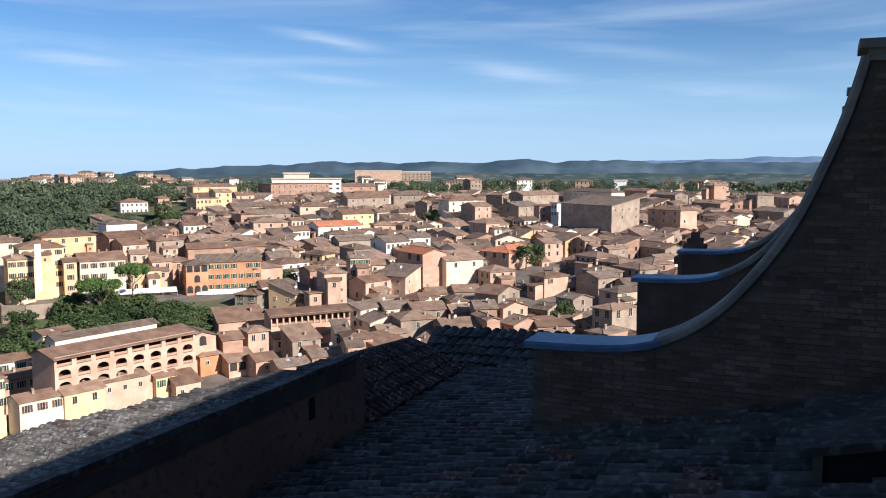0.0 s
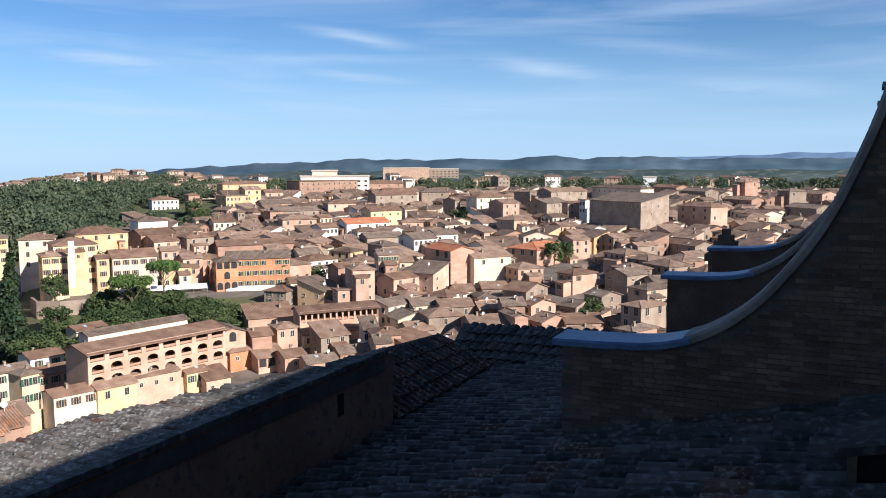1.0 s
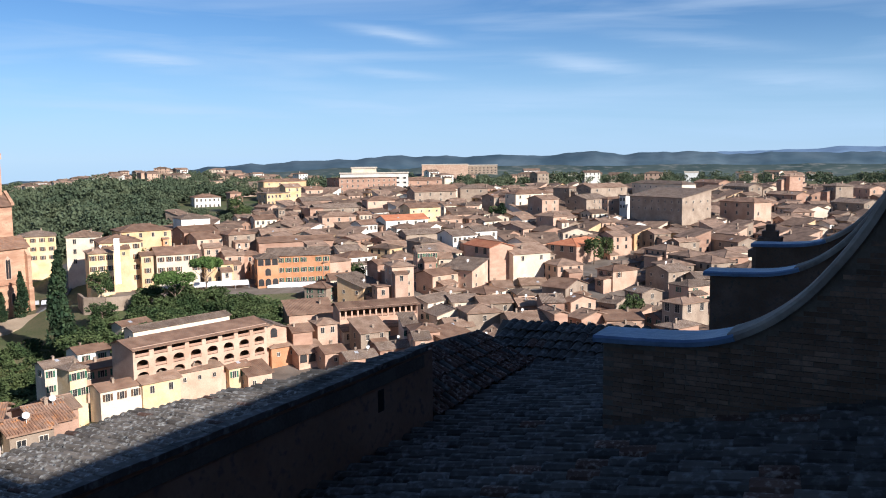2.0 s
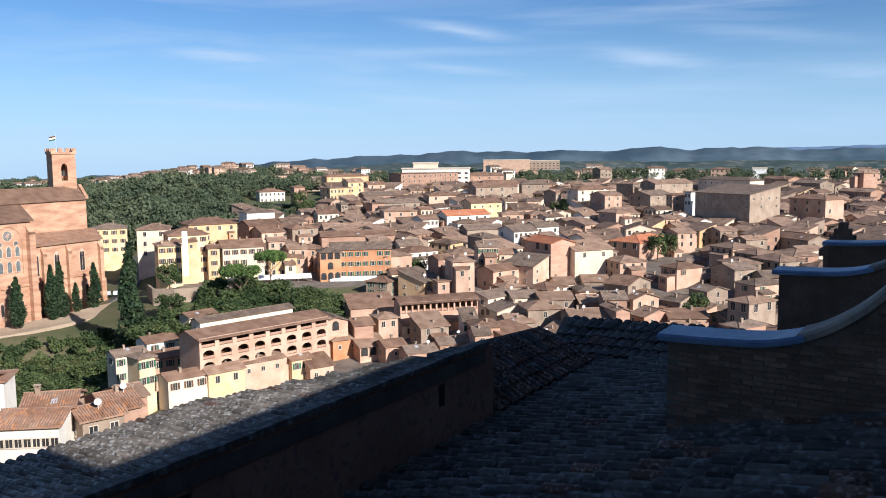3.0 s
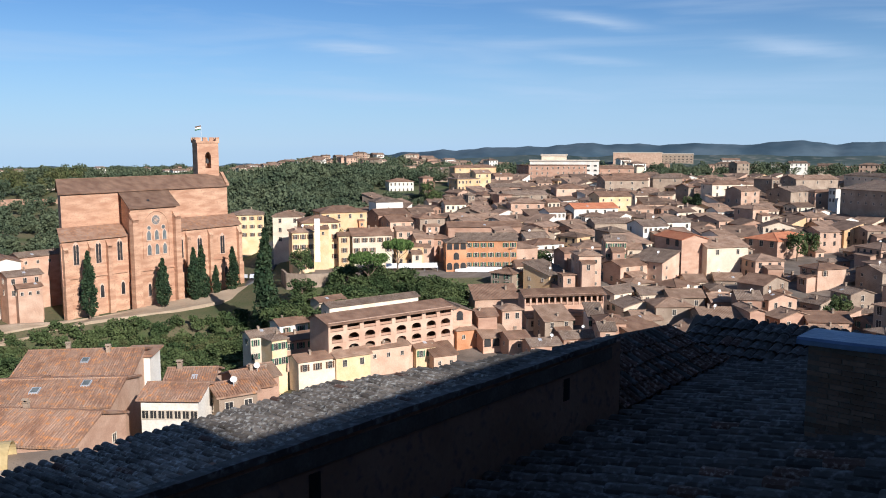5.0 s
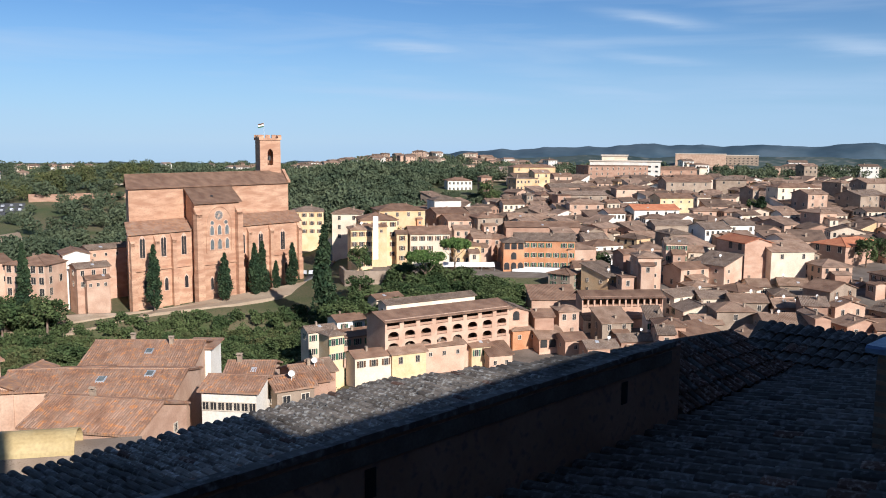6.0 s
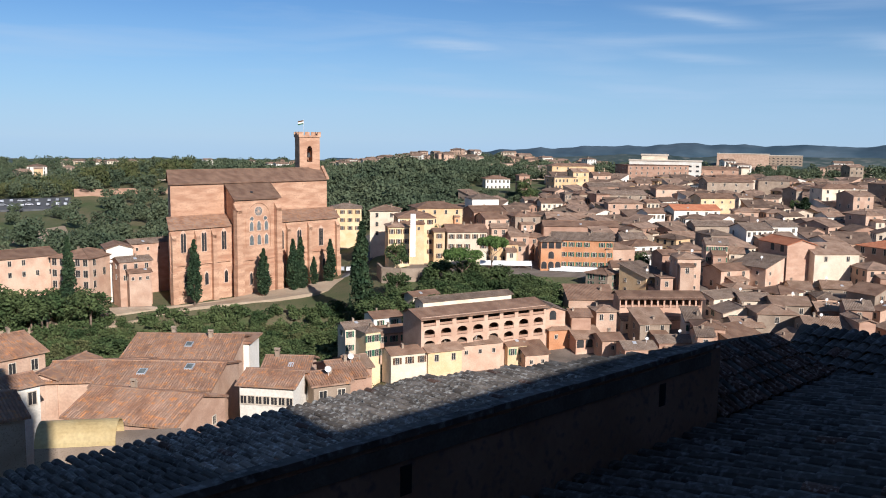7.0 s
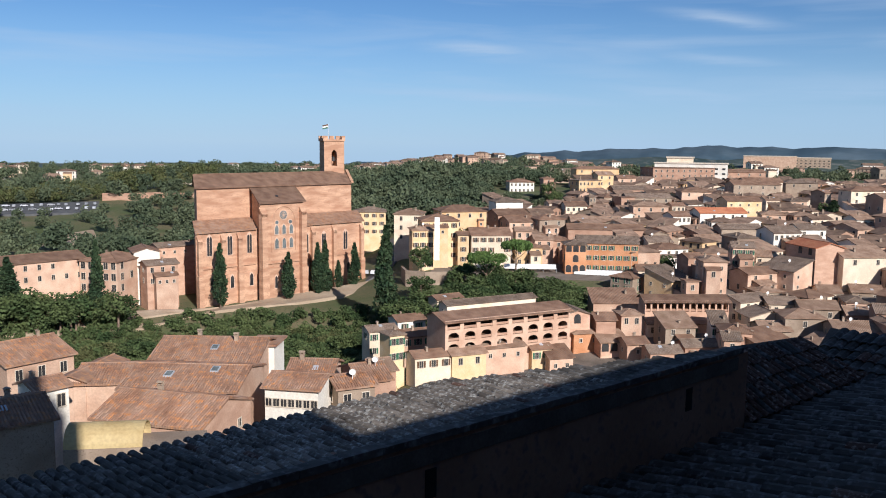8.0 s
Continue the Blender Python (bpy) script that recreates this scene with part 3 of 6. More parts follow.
class Quarter:
    """Far houses too many and too small to pick apart, gathered into one mesh."""

    def __init__(self):
        self.verts, self.faces, self.slots = [], [], []
        self.walls = ["stone", "brick", "pink", "cream", "ochre", "white"]

    def take(self, bm, m, slot):
        bm.verts.index_update()
        k = len(self.verts)
        self.verts.extend(tuple(m @ v.co) for v in bm.verts)
        for f in bm.faces:
            self.faces.append([k + v.index for v in f.verts])
            self.slots.append(slot)
        bm.free()

    def add(self, x, y, z, w, d, h, rot, wall, style, rnd):
        PLOTS.append((x, y, max(w, d) / 2))
        m = pose(x, y, z, 0, 0, rot)
        body = box(bmesh.new(), -w / 2, w / 2, -d / 2, d / 2, -8, h)
        shell, gable, ridges = house_roof(w, d, h, style, 17, 0.45)
        if gable and style == "cross":
            prism(body, gable, -d / 2, d / 2)
        elif gable:
            prism(body, gable, -w / 2, w / 2, 0, Matrix.Rotation(math.pi / 2, 4, "Z"))
        self.take(body, m, self.walls.index(wall))
        for piece in [shell] + ridges:
            self.take(piece, m, 6)
        if rnd.random() < 0.6:
            aw, ad, ah, au = rnd.uniform(0.4, 0.65) * w, rnd.uniform(2.5, 4.5), h - rnd.uniform(1.8, 3.0), rnd.uniform(-0.2, 0.2) * w
            self.take(box(bmesh.new(), au - aw / 2, au + aw / 2, -d / 2 - ad, -d / 2 + 0.1, -8, ah), m, self.walls.index(rnd.choice(self.walls)))
            self.take(slab(bmesh.new(), (au - aw / 2 - 0.3, -d / 2 - ad - 0.4, ah), (au + aw / 2 + 0.3, -d / 2 - ad - 0.4, ah), (au + aw / 2 + 0.3, -d / 2, ah + ad * 0.28), (au - aw / 2 - 0.3, -d / 2, ah + ad * 0.28), 0.2), m, 6)
        wins = bmesh.new()
        for length, off, ang in ((w, d / 2, 0), (d, w / 2, 90), (d, w / 2, -90)):
            n = max(1, int(length / 3.0))
            for i in range(2):
                for k in range(n):
                    if rnd.random() < 0.85:
                        u, zz = (k + 0.5) / n * length - length / 2, h - 2.5 - 3.1 * i
                        box(wins, u - 0.5, u + 0.5, -off - 0.06, -off + 0.05, zz, zz + 1.65, 0, pose(0, 0, 0, 0, 0, ang))
        self.take(wins, m, 7)
        if rnd.random() < 0.5:
            u, v = rnd.uniform(-0.3, 0.3) * w, rnd.uniform(-0.25, 0.25) * d
            self.take(box(bmesh.new(), u - 0.4, u + 0.4, v - 0.35, v + 0.35, h, h + 2.4), m, 0)

    def finish(self, name, label):
        me = bpy.data.meshes.new(name)
        me.from_pydata(self.verts, [], self.faces)
        for w in self.walls:
            me.materials.append(M[w])
        me.materials.append(M["rooffar"])
        me.materials.append(M["glass"])
        me.polygons.foreach_set("material_index", self.slots)
        me.update()
        tagged(new(name, me), label, "houses", kind="stuff")


# ---- the town, house by house ----
house(-110.9, 196.3, -57.0, 7.9, 6.0, 7.6, 50, "cream", "gable", 2, 3, win="green")
house(-57.5, 266.5, -53.0, 15.5, 8.0, 5.0, 28, "pinkbrick", "gable", 1, 3, win="small")
house(-102.4, 199.0, -57.0, 9.3, 7.5, 6.6, 51, "pink", "gable", 2, 3, win="green", chimneys=2)
house(-112.2, 214.7, -57.0, 8.7, 7.0, 6.9, 51, "white", "gable", 2, 2, win="green")
house(-88.1, 180.1, -55.0, 9.5, 6.0, 4.9, 48, "cream", "gable", 1, 3, win="brown")
house(-81.6, 186.3, -55.0, 9.0, 6.0, 4.9, 48, "yellow", "gable", 1, 2, win="plain")
house(-76.4, 196.4, -55.0, 11.4, 6.0, 5.0, 47, "pink", "gable", 1, 3, win="small", chimneys=2, dishes=1)
house(-69.4, 204.6, -56.0, 5.5, 7.0, 4.7, 44, "yellow", "gable", 1, 2, win="green")
house(-63.8, 204.5, -57.1, 6.4, 6.0, 4.0, 42, "pink", "shed", 1, 2, win="small")
house(-62.8, 222.7, -55.5, 8.0, 9.0, 5.6, 40, "orange", "hip", 1, 2, win="small", chimneys=1)
house(-54.3, 221.1, -55.5, 7.4, 6.0, 4.0, 36, "pinkbrick", "shed", 1, 3, win="arch", chimneys=0)
house(-47.6, 218.9, -55.0, 5.8, 7.0, 4.3, 34, "pink", "gable", 1, 1, win="small")
house(-45.9, 242.7, -55.0, 8.3, 8.0, 5.3, 30, "cream", "gable", 1, 3, win="plain", dishes=1)
house(-38.1, 247.0, -55.0, 9.7, 8.0, 5.4, 30, "pink", "gable", 1, 3, win="green")
house(-56.4, 263.9, -55.0, 6.4, 8.0, 4.7, 34, "pinkbrick", "hip", 1, 1, win="small")
house(-39.3, 213.8, -55.0, 8.0, 7.0, 4.1, 30, "pinkbrick", "gable", 1, 2, win="small", dishes=1)
house(-31.8, 221.6, -55.0, 8.6, 7.0, 4.8, 28, "brick", "gable", 1, 2, win="plain", dishes=2)
house(-86.3, 213.1, -47.2, 28.2, 4.5, 5.0, 53.5, "cream", "gable", 1, 8, win="small", chimneys=0)
house(-66.2, 222.8, -56.0, 7.3, 10.9, 11.0, 40, "pinkbrick", "cross", 1, 1, win="arch", chimneys=0, what="chapel")
house(-57.5, 224.9, -53.4, 5.3, 8.0, 7.0, 29, "brick", "gable", 0, 0)
house(-52.3, 230.8, -54.4, 5.7, 9.0, 9.0, 31, "pink", "hip", 1, 2)
house(-29.0, 238.2, -56.7, 4.2, 8.0, 9.0, 19, "white", "shed", 2, 2, win="green")
house(-23.8, 229.4, -55.0, 7.3, 9.0, 8.0, 18, "brick", "hip", 1, 1)
house(-23.7, 218.6, -53.9, 4.0, 8.0, 7.0, 18, "pink", "gable", 1, 1)
house(-61.5, 252.9, -54.6, 13.8, 9.0, 8.0, 26, "pink", "shed", 0, 0)
house(-107.3, 230.4, -51.0, 9.1, 5.0, 5.0, 58, "cream", "gable", 0, 0, chimneys=0)
house(-157.0, 302.5, -40.7, 11.3, 12.0, 13.0, 22, "cream", "hip", 3, 2)
house(-138.0, 274.7, -45.6, 7.7, 11.0, 15.0, 35, "yellow", "hip", 4, 3, win="brown", dishes=1)
house(-135.6, 283.9, -46.8, 13.4, 13.0, 19.0, 34, "yellow", "hip", 4, 4, win="brown")
house(-126.0, 284.0, -45.5, 4.0, 10.0, 13.0, 32, "yellow", "gable", 3, 1, win="brown")
house(-117.8, 289.9, -45.6, 14.4, 13.0, 13.0, 32, "cream", "gable", 3, 5, win="brown", chimneys=2)
house(-144.1, 322.7, -39.3, 18.9, 14.0, 12.0, 40, "ochre", "hip", 2, 4)
house(-139.5, 326.6, -37.3, 6.2, 10.0, 9.0, 40, "orange", "hip", 1, 2)
house(-145.7, 380.0, -34.9, 13.2, 12.0, 8.0, 39, "white", "hip", 0, 0)
house(-130.6, 343.5, -38.6, 14.2, 12.0, 9.0, 44, "brick", "gable", 1, 3)
house(-123.1, 335.1, -40.6, 11.8, 12.0, 9.0, 42, "pink", "gable", 1, 3)
house(-109.9, 304.0, -46.0, 6.0, 11.0, 14.0, 28, "pink", "gable", 3, 2)
house(-103.6, 292.8, -45.7, 9.8, 9.0, 9.0, 27, "ochre", "hip", 2, 3)
house(-100.9, 300.6, -46.4, 6.9, 10.0, 12.0, 31, "pink", "gable", 2, 2, dishes=1)
house(-99.0, 312.6, -48.7, 7.8, 12.0, 13.0, 28, "brick", "hip", 2, 1)
house(-85.7, 292.2, -51.7, 7.3, 9.0, 17.0, 24, "orange", "hip", 3, 3, win="arch")
house(-77.9, 306.9, -52.0, 21.7, 13.0, 17.0, 19, "orange", "gable", 3, 8, win="green", chimneys=2)
house(-87.6, 340.5, -43.5, 30.1, 10.0, 10.0, 23, "brick", "gable", 0, 0)
house(-100.5, 373.6, -42.6, 22.0, 12.0, 9.0, 24, "stone", "gable", 0, 0)
house(-111.3, 338.5, -39.4, 11.5, 10.0, 9.0, 44, "stone", "hip", 1, 2)
house(-64.5, 329.8, -48.2, 9.2, 11.0, 12.0, 30, "cream", "gable", 3, 4, dishes=1)
house(-58.7, 319.5, -51.3, 12.7, 10.0, 14.0, 41, "white", "hip", 3, 4)
house(-61.3, 298.3, -50.8, 7.2, 9.0, 8.0, 22, "cream", "gable", 2, 2)
house(-50.5, 293.5, -58.8, 9.0, 10.0, 14.0, 35, "stone", "gable", 1, 1)
house(-45.5, 287.6, -52.0, 5.9, 10.0, 16.0, 41, "brick", "gable", 2, 1)
house(-36.0, 272.8, -54.8, 7.2, 10.0, 20.0, 22, "pink", "hip", 4, 2, win="small", dishes=1)
house(-42.1, 268.7, -54.2, 4.0, 8.0, 13.0, 29, "pink", "flat", 1, 1)
house(-26.3, 301.8, -55.2, 13.8, 13.0, 14.0, 30, "pink", "gable", 2, 2)
house(-21.0, 280.9, -58.2, 8.2, 10.0, 14.0, 32, "stone", "hip", 1, 1)
house(-15.5, 266.7, -54.2, 8.9, 9.0, 9.0, 23, "cream", "gable", 1, 2, dishes=1)
house(-30.4, 303.0, -47.4, 7.1, 9.0, 14.0, 16, "pink", "gable", 3, 3, win="green")
house(-24.2, 309.4, -47.8, 4.9, 9.0, 11.0, 12, "cream", "gable", 2, 2)
house(-34.3, 334.5, -42.4, 8.6, 11.0, 9.0, 37, "stone", "hip", 1, 3)
house(-48.2, 347.8, -46.6, 9.7, 11.0, 10.0, 28, "stone", "gable", 1, 3)
house(-21.1, 336.4, -42.9, 10.7, 12.0, 12.0, 35, "white", "gable", 2, 5, dishes=1)
house(-38.6, 364.8, -40.9, 16.5, 10.0, 8.0, 27, "stone", "gable", 0, 0)
house(-12.7, 361.4, -40.4, 10.6, 11.0, 9.0, 31, "white", "gable", 1, 3, dishes=1)
house(-85.8, 417.7, -37.9, 16.8, 11.0, 9.0, 24, "pink", "hip", 2, 3)
house(-75.6, 429.1, -41.9, 6.6, 11.0, 13.0, 34, "cream", "gable", 3, 3)
house(-67.4, 390.0, -39.9, 8.4, 10.0, 9.0, 38, "white", "gable", 2, 4)
house(-51.6, 405.7, -39.8, 21.9, 12.0, 10.0, 31, "white", "gable", 2, 5, roof="roofred")
house(-47.0, 445.9, -39.5, 17.9, 12.0, 13.0, 32, "yellow", "gable", 2, 4, win="small")
house(-35.1, 474.2, -36.4, 7.4, 10.0, 9.0, 28, "cream", "gable", 2, 2)
house(-30.0, 424.3, -39.9, 10.7, 10.0, 9.0, 16, "pink", "hip", 2, 2)
house(-23.3, 475.6, -37.5, 8.5, 11.0, 10.0, 29, "pink", "hip", 2, 2)
house(-48.6, 528.3, -33.7, 27.5, 14.0, 12.0, 27, "stone", "gable", 2, 4)
house(-46.3, 547.1, -32.8, 22.3, 14.0, 12.0, 23, "cream", "gable", 2, 4)
house(-24.9, 567.1, -30.6, 18.2, 14.0, 9.0, 13, "stone", "hip", 1, 2)
house(-10.9, 484.4, -36.3, 4.0, 10.0, 13.0, 44, "stone", "gable", 2, 1)
house(10.7, 479.9, -34.3, 23.6, 12.0, 13.0, 29, "cream", "hip", 3, 4)
house(18.0, 462.1, -35.6, 11.6, 12.0, 12.0, 38, "pink", "gable", 2, 2, dishes=1)
house(13.8, 426.7, -41.0, 11.1, 11.0, 8.0, 32, "white", "gable", 2, 4)
house(6.5, 416.0, -38.9, 7.8, 11.0, 8.0, 29, "white", "gable", 2, 3)
house(19.9, 406.2, -38.8, 8.8, 12.0, 10.0, 39, "pink", "hip", 1, 1)
house(12.1, 374.8, -45.7, 5.0, 10.0, 8.0, 22, "white", "hip", 1, 2)
house(-117.8, 462.1, -42.0, 10.0, 12.0, 14.0, 44, "stone", "hip", 2, 1)
house(-105.5, 449.0, -41.3, 7.4, 12.0, 14.0, 36, "brick", "flat", 1, 1)
house(-121.9, 438.1, -39.7, 4.0, 10.0, 13.0, 47, "stone", "hip", 2, 2)
house(-133.9, 425.0, -41.0, 5.9, 11.0, 11.0, 47, "brick", "hip", 1, 1)
house(-123.4, 418.1, -39.3, 10.8, 11.0, 9.0, 30, "cream", "gable", 2, 4)
house(-194.5, 532.9, -36.6, 16.3, 13.0, 12.0, 32, "white", "hip", 3, 6)
house(-165.5, 499.3, -34.5, 6.6, 12.0, 14.0, 36, "brick", "hip", 1, 1)
house(-140.3, 498.2, -34.1, 14.7, 11.0, 13.0, 45, "ochre", "flat", 3, 6)
house(-135.4, 518.8, -32.0, 10.0, 11.0, 14.0, 35, "ochre", "gable", 2, 2)
house(-159.2, 588.7, -26.5, 31.5, 11.0, 10.0, 37, "ochre", "hip", 2, 4)
house(-129.2, 551.2, -31.9, 11.6, 11.0, 11.0, 28, "pink", "gable", 2, 2)
house(-114.5, 494.8, -34.2, 19.2, 12.0, 9.0, 32, "brick", "gable", 1, 3)
house(-97.6, 468.3, -36.8, 24.5, 12.0, 9.0, 29, "stone", "gable", 1, 4)
house(-74.7, 481.4, -32.5, 16.0, 12.0, 8.0, 25, "pink", "hip", 1, 2)
house(-62.2, 502.8, -36.7, 10.8, 11.0, 10.0, 35, "pink", "cross", 1, 2)
house(-67.9, 646.5, -28.2, 31.3, 12.0, 10.0, 27, "brick", "gable", 1, 4)
house(-194.2, 619.1, -28.7, 19.9, 12.0, 9.0, 44, "stone", "gable", 1, 3)
house(-240.9, 669.6, -26.6, 39.4, 12.0, 8.0, 42, "pink", "flat", 1, 8)
house(-107.8, 618.6, -30.6, 47.1, 20.0, 15.0, 38, "brick", "flat", 3, 11, chimneys=0)
house(-7.7, 304.5, -51.0, 10.2, 16.2, 19.0, 36, "pinkbrick", "cross", 1, 1, win="arch", roof="roofred", chimneys=0, what="chapel")
house(5.8, 304.3, -46.5, 15.3, 8.1, 12.0, 30, "cream", "shed", 1, 2)
house(4.7, 335.2, -44.7, 6.2, 10.0, 11.0, 37, "white", "gable", 1, 1)
house(28.2, 350.1, -53.0, 23.0, 14.0, 17.0, 50, "pinkbrick", "hip", 1, 2, win="big", roof="roofred", chimneys=0)
house(35.4, 405.5, -43.8, 11.8, 11.0, 9.0, -38, "cream", "cross", 1, 1)
house(50.8, 421.8, -40.4, 5.4, 10.0, 9.0, -54, "white", "gable", 1, 1)
house(61.9, 430.4, -43.4, 4.0, 10.0, 9.0, -38, "cream", "gable", 1, 2)
house(42.5, 479.5, -34.4, 21.1, 14.0, 10.0, 52, "stone", "gable", 2, 4)
house(54.9, 456.9, -36.5, 5.6, 11.0, 13.0, -55, "pink", "hip", 2, 2)
house(62.0, 450.5, -35.8, 4.0, 10.0, 14.0, -40, "white", "flat", 2, 2)
house(32.1, 504.5, -28.4, 6.1, 12.0, 9.0, 48, "stone", "hip", 1, 2)
house(56.6, 530.2, -29.1, 29.6, 13.0, 9.0, 36, "stone", "gable", 1, 3)
# long hall: the brown puts its front's shade into the wall colour
house(76.6, 416.4, -40.5, 33.3, 19.6, 20.0, -45, "stone", "shed", 2, 8, win="small", pitch=10, chimneys=0)
house(92.9, 527.5, -31.2, 42.3, 11.0, 13.0, -48, "cream", "hip", 1, 9, win="small")
house(138.5, 595.8, -29.1, 26.1, 11.0, 9.0, -57, "brick", "gable", 1, 4)
house(146.4, 551.0, -30.1, 22.3, 11.0, 9.0, -54, "stone", "gable", 2, 3, dishes=1)
house(117.1, 475.3, -37.4, 17.8, 12.0, 9.0, -59, "stone", "hip", 2, 3)
house(114.4, 424.5, -38.6, 20.8, 12.0, 15.0, -48, "pink", "hip", 2, 3)
house(160.8, 503.9, -34.3, 19.1, 11.0, 10.0, -53, "brick", "gable", 1, 3)
house(166.4, 519.8, -27.3, 6.5, 11.0, 13.0, -50, "brick", "hip", 1, 1)
house(183.6, 493.9, -31.1, 9.7, 12.0, 12.0, -60, "stone", "hip", 1, 2)
house(205.5, 511.8, -31.3, 24.6, 11.0, 10.0, -70, "pink", "gable", 2, 4)
house(151.9, 456.4, -38.3, 23.2, 12.0, 9.0, -60, "cream", "gable", 1, 4)
house(143.3, 417.6, -42.0, 25.2, 11.0, 9.0, -64, "pink", "gable", 2, 4)
house(179.1, 456.5, -35.4, 22.2, 12.0, 9.0, -59, "stone", "gable", 1, 3)
house(154.2, 398.9, -40.0, 12.1, 12.0, 9.0, -66, "ochre", "hip", 2, 3)
house(62.7, 386.4, -44.0, 9.3, 11.0, 9.0, -41, "cream", "gable", 2, 3)
house(74.8, 379.4, -43.4, 10.1, 11.0, 9.0, -47, "ochre", "gable", 1, 2)
house(69.1, 343.4, -43.6, 6.4, 10.0, 9.0, -54, "stone", "cross", 1, 2)
house(62.7, 340.2, -45.5, 8.6, 10.0, 8.0, -55, "stone", "gable", 1, 3, dishes=1)
house(88.4, 348.2, -45.7, 19.2, 11.0, 11.0, -52, "stone", "gable", 2, 3)
house(73.2, 331.1, -56.1, 20.4, 11.0, 14.0, -44, "stone", "hip", 2, 2, win="small")
house(87.6, 305.7, -50.5, 13.8, 12.0, 10.0, -51, "stone", "gable", 1, 2)
house(57.8, 351.7, -49.4, 9.1, 11.0, 9.0, -43, "pink", "gable", 1, 3)
house(45.1, 331.9, -50.8, 4.8, 10.0, 9.0, -44, "pink", "hip", 1, 2)
house(51.1, 310.3, -51.6, 4.2, 10.0, 9.0, -55, "stone", "gable", 1, 2)
house(43.2, 305.8, -54.8, 18.7, 11.0, 11.0, -42, "stone", "hip", 2, 4)
house(35.8, 320.6, -55.5, 10.8, 10.0, 9.0, 33, "stone", "gable", 1, 2)
house(39.6, 352.0, -48.7, 4.0, 9.0, 8.0, 36, "pink", "gable", 1, 1)
house(28.2, 303.8, -53.0, 6.9, 9.0, 8.0, -43, "stone", "gable", 1, 3)
house(18.7, 335.2, -57.0, 8.2, 10.0, 9.0, -33, "stone", "gable", 1, 2)
house(20.0, 288.8, -53.9, 4.5, 10.0, 8.0, -52, "brick", "gable", 1, 2, dishes=1)
house(-3.2, 290.1, -52.4, 6.2, 10.0, 8.0, 16, "cream", "gable", 1, 2)
house(7.6, 297.1, -52.5, 8.9, 10.0, 8.0, 11, "stone", "gable", 1, 2, dishes=1)
house(4.4, 280.0, -53.1, 6.1, 10.0, 8.0, 13, "pink", "hip", 1, 2)
house(-5.6, 263.7, -53.1, 10.4, 10.0, 8.0, 19, "stone", "gable", 1, 2, dishes=1)
house(5.9, 263.4, -53.8, 8.9, 10.0, 8.0, 15, "brick", "gable", 1, 2, dishes=2)
house(-8.9, 245.6, -52.7, 10.3, 10.0, 8.0, 20, "stone", "hip", 1, 1)
house(-15.7, 240.8, -55.9, 7.6, 10.0, 8.0, 22, "stone", "gable", 1, 1)
house(3.7, 238.1, -53.6, 10.4, 11.0, 8.0, 17, "stone", "gable", 1, 1, dishes=1)
house(12.1, 254.7, -52.2, 6.4, 10.0, 9.0, 9, "brick", "gable", 1, 1, dishes=1)
house(12.1, 236.5, -53.2, 4.0, 10.0, 10.0, 22, "brick", "cross", 0, 0)
house(21.6, 265.7, -54.2, 4.0, 10.0, 9.0, -47, "pink", "gable", 1, 1, dishes=1)
house(22.8, 244.5, -55.2, 6.3, 11.0, 9.0, -47, "brick", "gable", 1, 2)
house(29.0, 234.6, -55.2, 4.0, 10.0, 8.0, -55, "stone", "cross", 0, 0)
house(44.0, 263.5, -58.4, 4.0, 11.0, 11.0, -43, "brick", "hip", 1, 1)
house(49.1, 240.9, -54.2, 7.1, 11.0, 13.0, -42, "stone", "hip", 2, 2, win="big")
house(44.2, 225.9, -51.0, 5.8, 10.0, 6.0, -43, "brick", "hip", 0, 0)
house(36.6, 257.9, -54.9, 6.9, 10.0, 6.0, -49, "pink", "shed", 0, 0)
house(33.9, 271.3, -53.6, 6.5, 10.0, 7.0, -37, "stone", "gable", 1, 2)
house(-76.1, 133.9, -48.7, 4.1, 8.0, 8.0, 50, "brick", "gable", 0, 0)
house(-99.2, 179.2, -57.5, 4.0, 10.0, 12.0, 59, "yellow", "hip", 2, 2, win="green")
house(-88.7, 104.6, -36.9, 16.0, 17.0, 4.0, 24, "pink", "gable", 0, 0, roof="roofold", pitch=14, deep=7, chimneys=2)
house(-83.8, 111.0, -37.4, 4.0, 6.0, 5.0, 21, "white", "flat", 0, 0, roof="roofold", deep=7, chimneys=0)
house(-90.2, 87.6, -36.5, 12.0, 11.0, 4.0, 32, "pink", "gable", 0, 0, roof="roofold", pitch=13, deep=7)
house(-79.5, 89.0, -36.1, 15.6, 14.0, 4.0, 22, "pink", "gable", 0, 0, roof="roofold", pitch=13, over=0.3, deep=7, chimneys=0)
house(-71.8, 76.6, -36.0, 14.1, 12.0, 4.0, 11, "pinkbrick", "gable", 1, 2, roof="roofold", pitch=17, over=0.35, win="small", deep=7)
house(-65.0, 93.3, -35.9, 7.3, 7.3, 4.0, 15, "white", "gable", 1, 7, win="small", roof="roofold", pitch=15, deep=7, chimneys=0)
house(-61.4, 99.1, -36.5, 5.2, 9.0, 4.0, 50, "stone", "gable", 1, 2, roof="roofold", dishes=1, deep=7)
house(-71.7, 106.7, -38.2, 6.5, 9.0, 4.0, 22, "pink", "gable", 0, 0, roof="roofold", deep=7)
house(-62.1, 105.6, -37.4, 4.4, 9.0, 4.0, 50, "brick", "gable", 0, 0, roof="roofold", deep=7, dishes=1)
house(-92.6, 73.6, -35.4, 4.0, 11.0, 5.0, 76, "white", "gable", 1, 2, roof="roofold", pitch=17, deep=7)
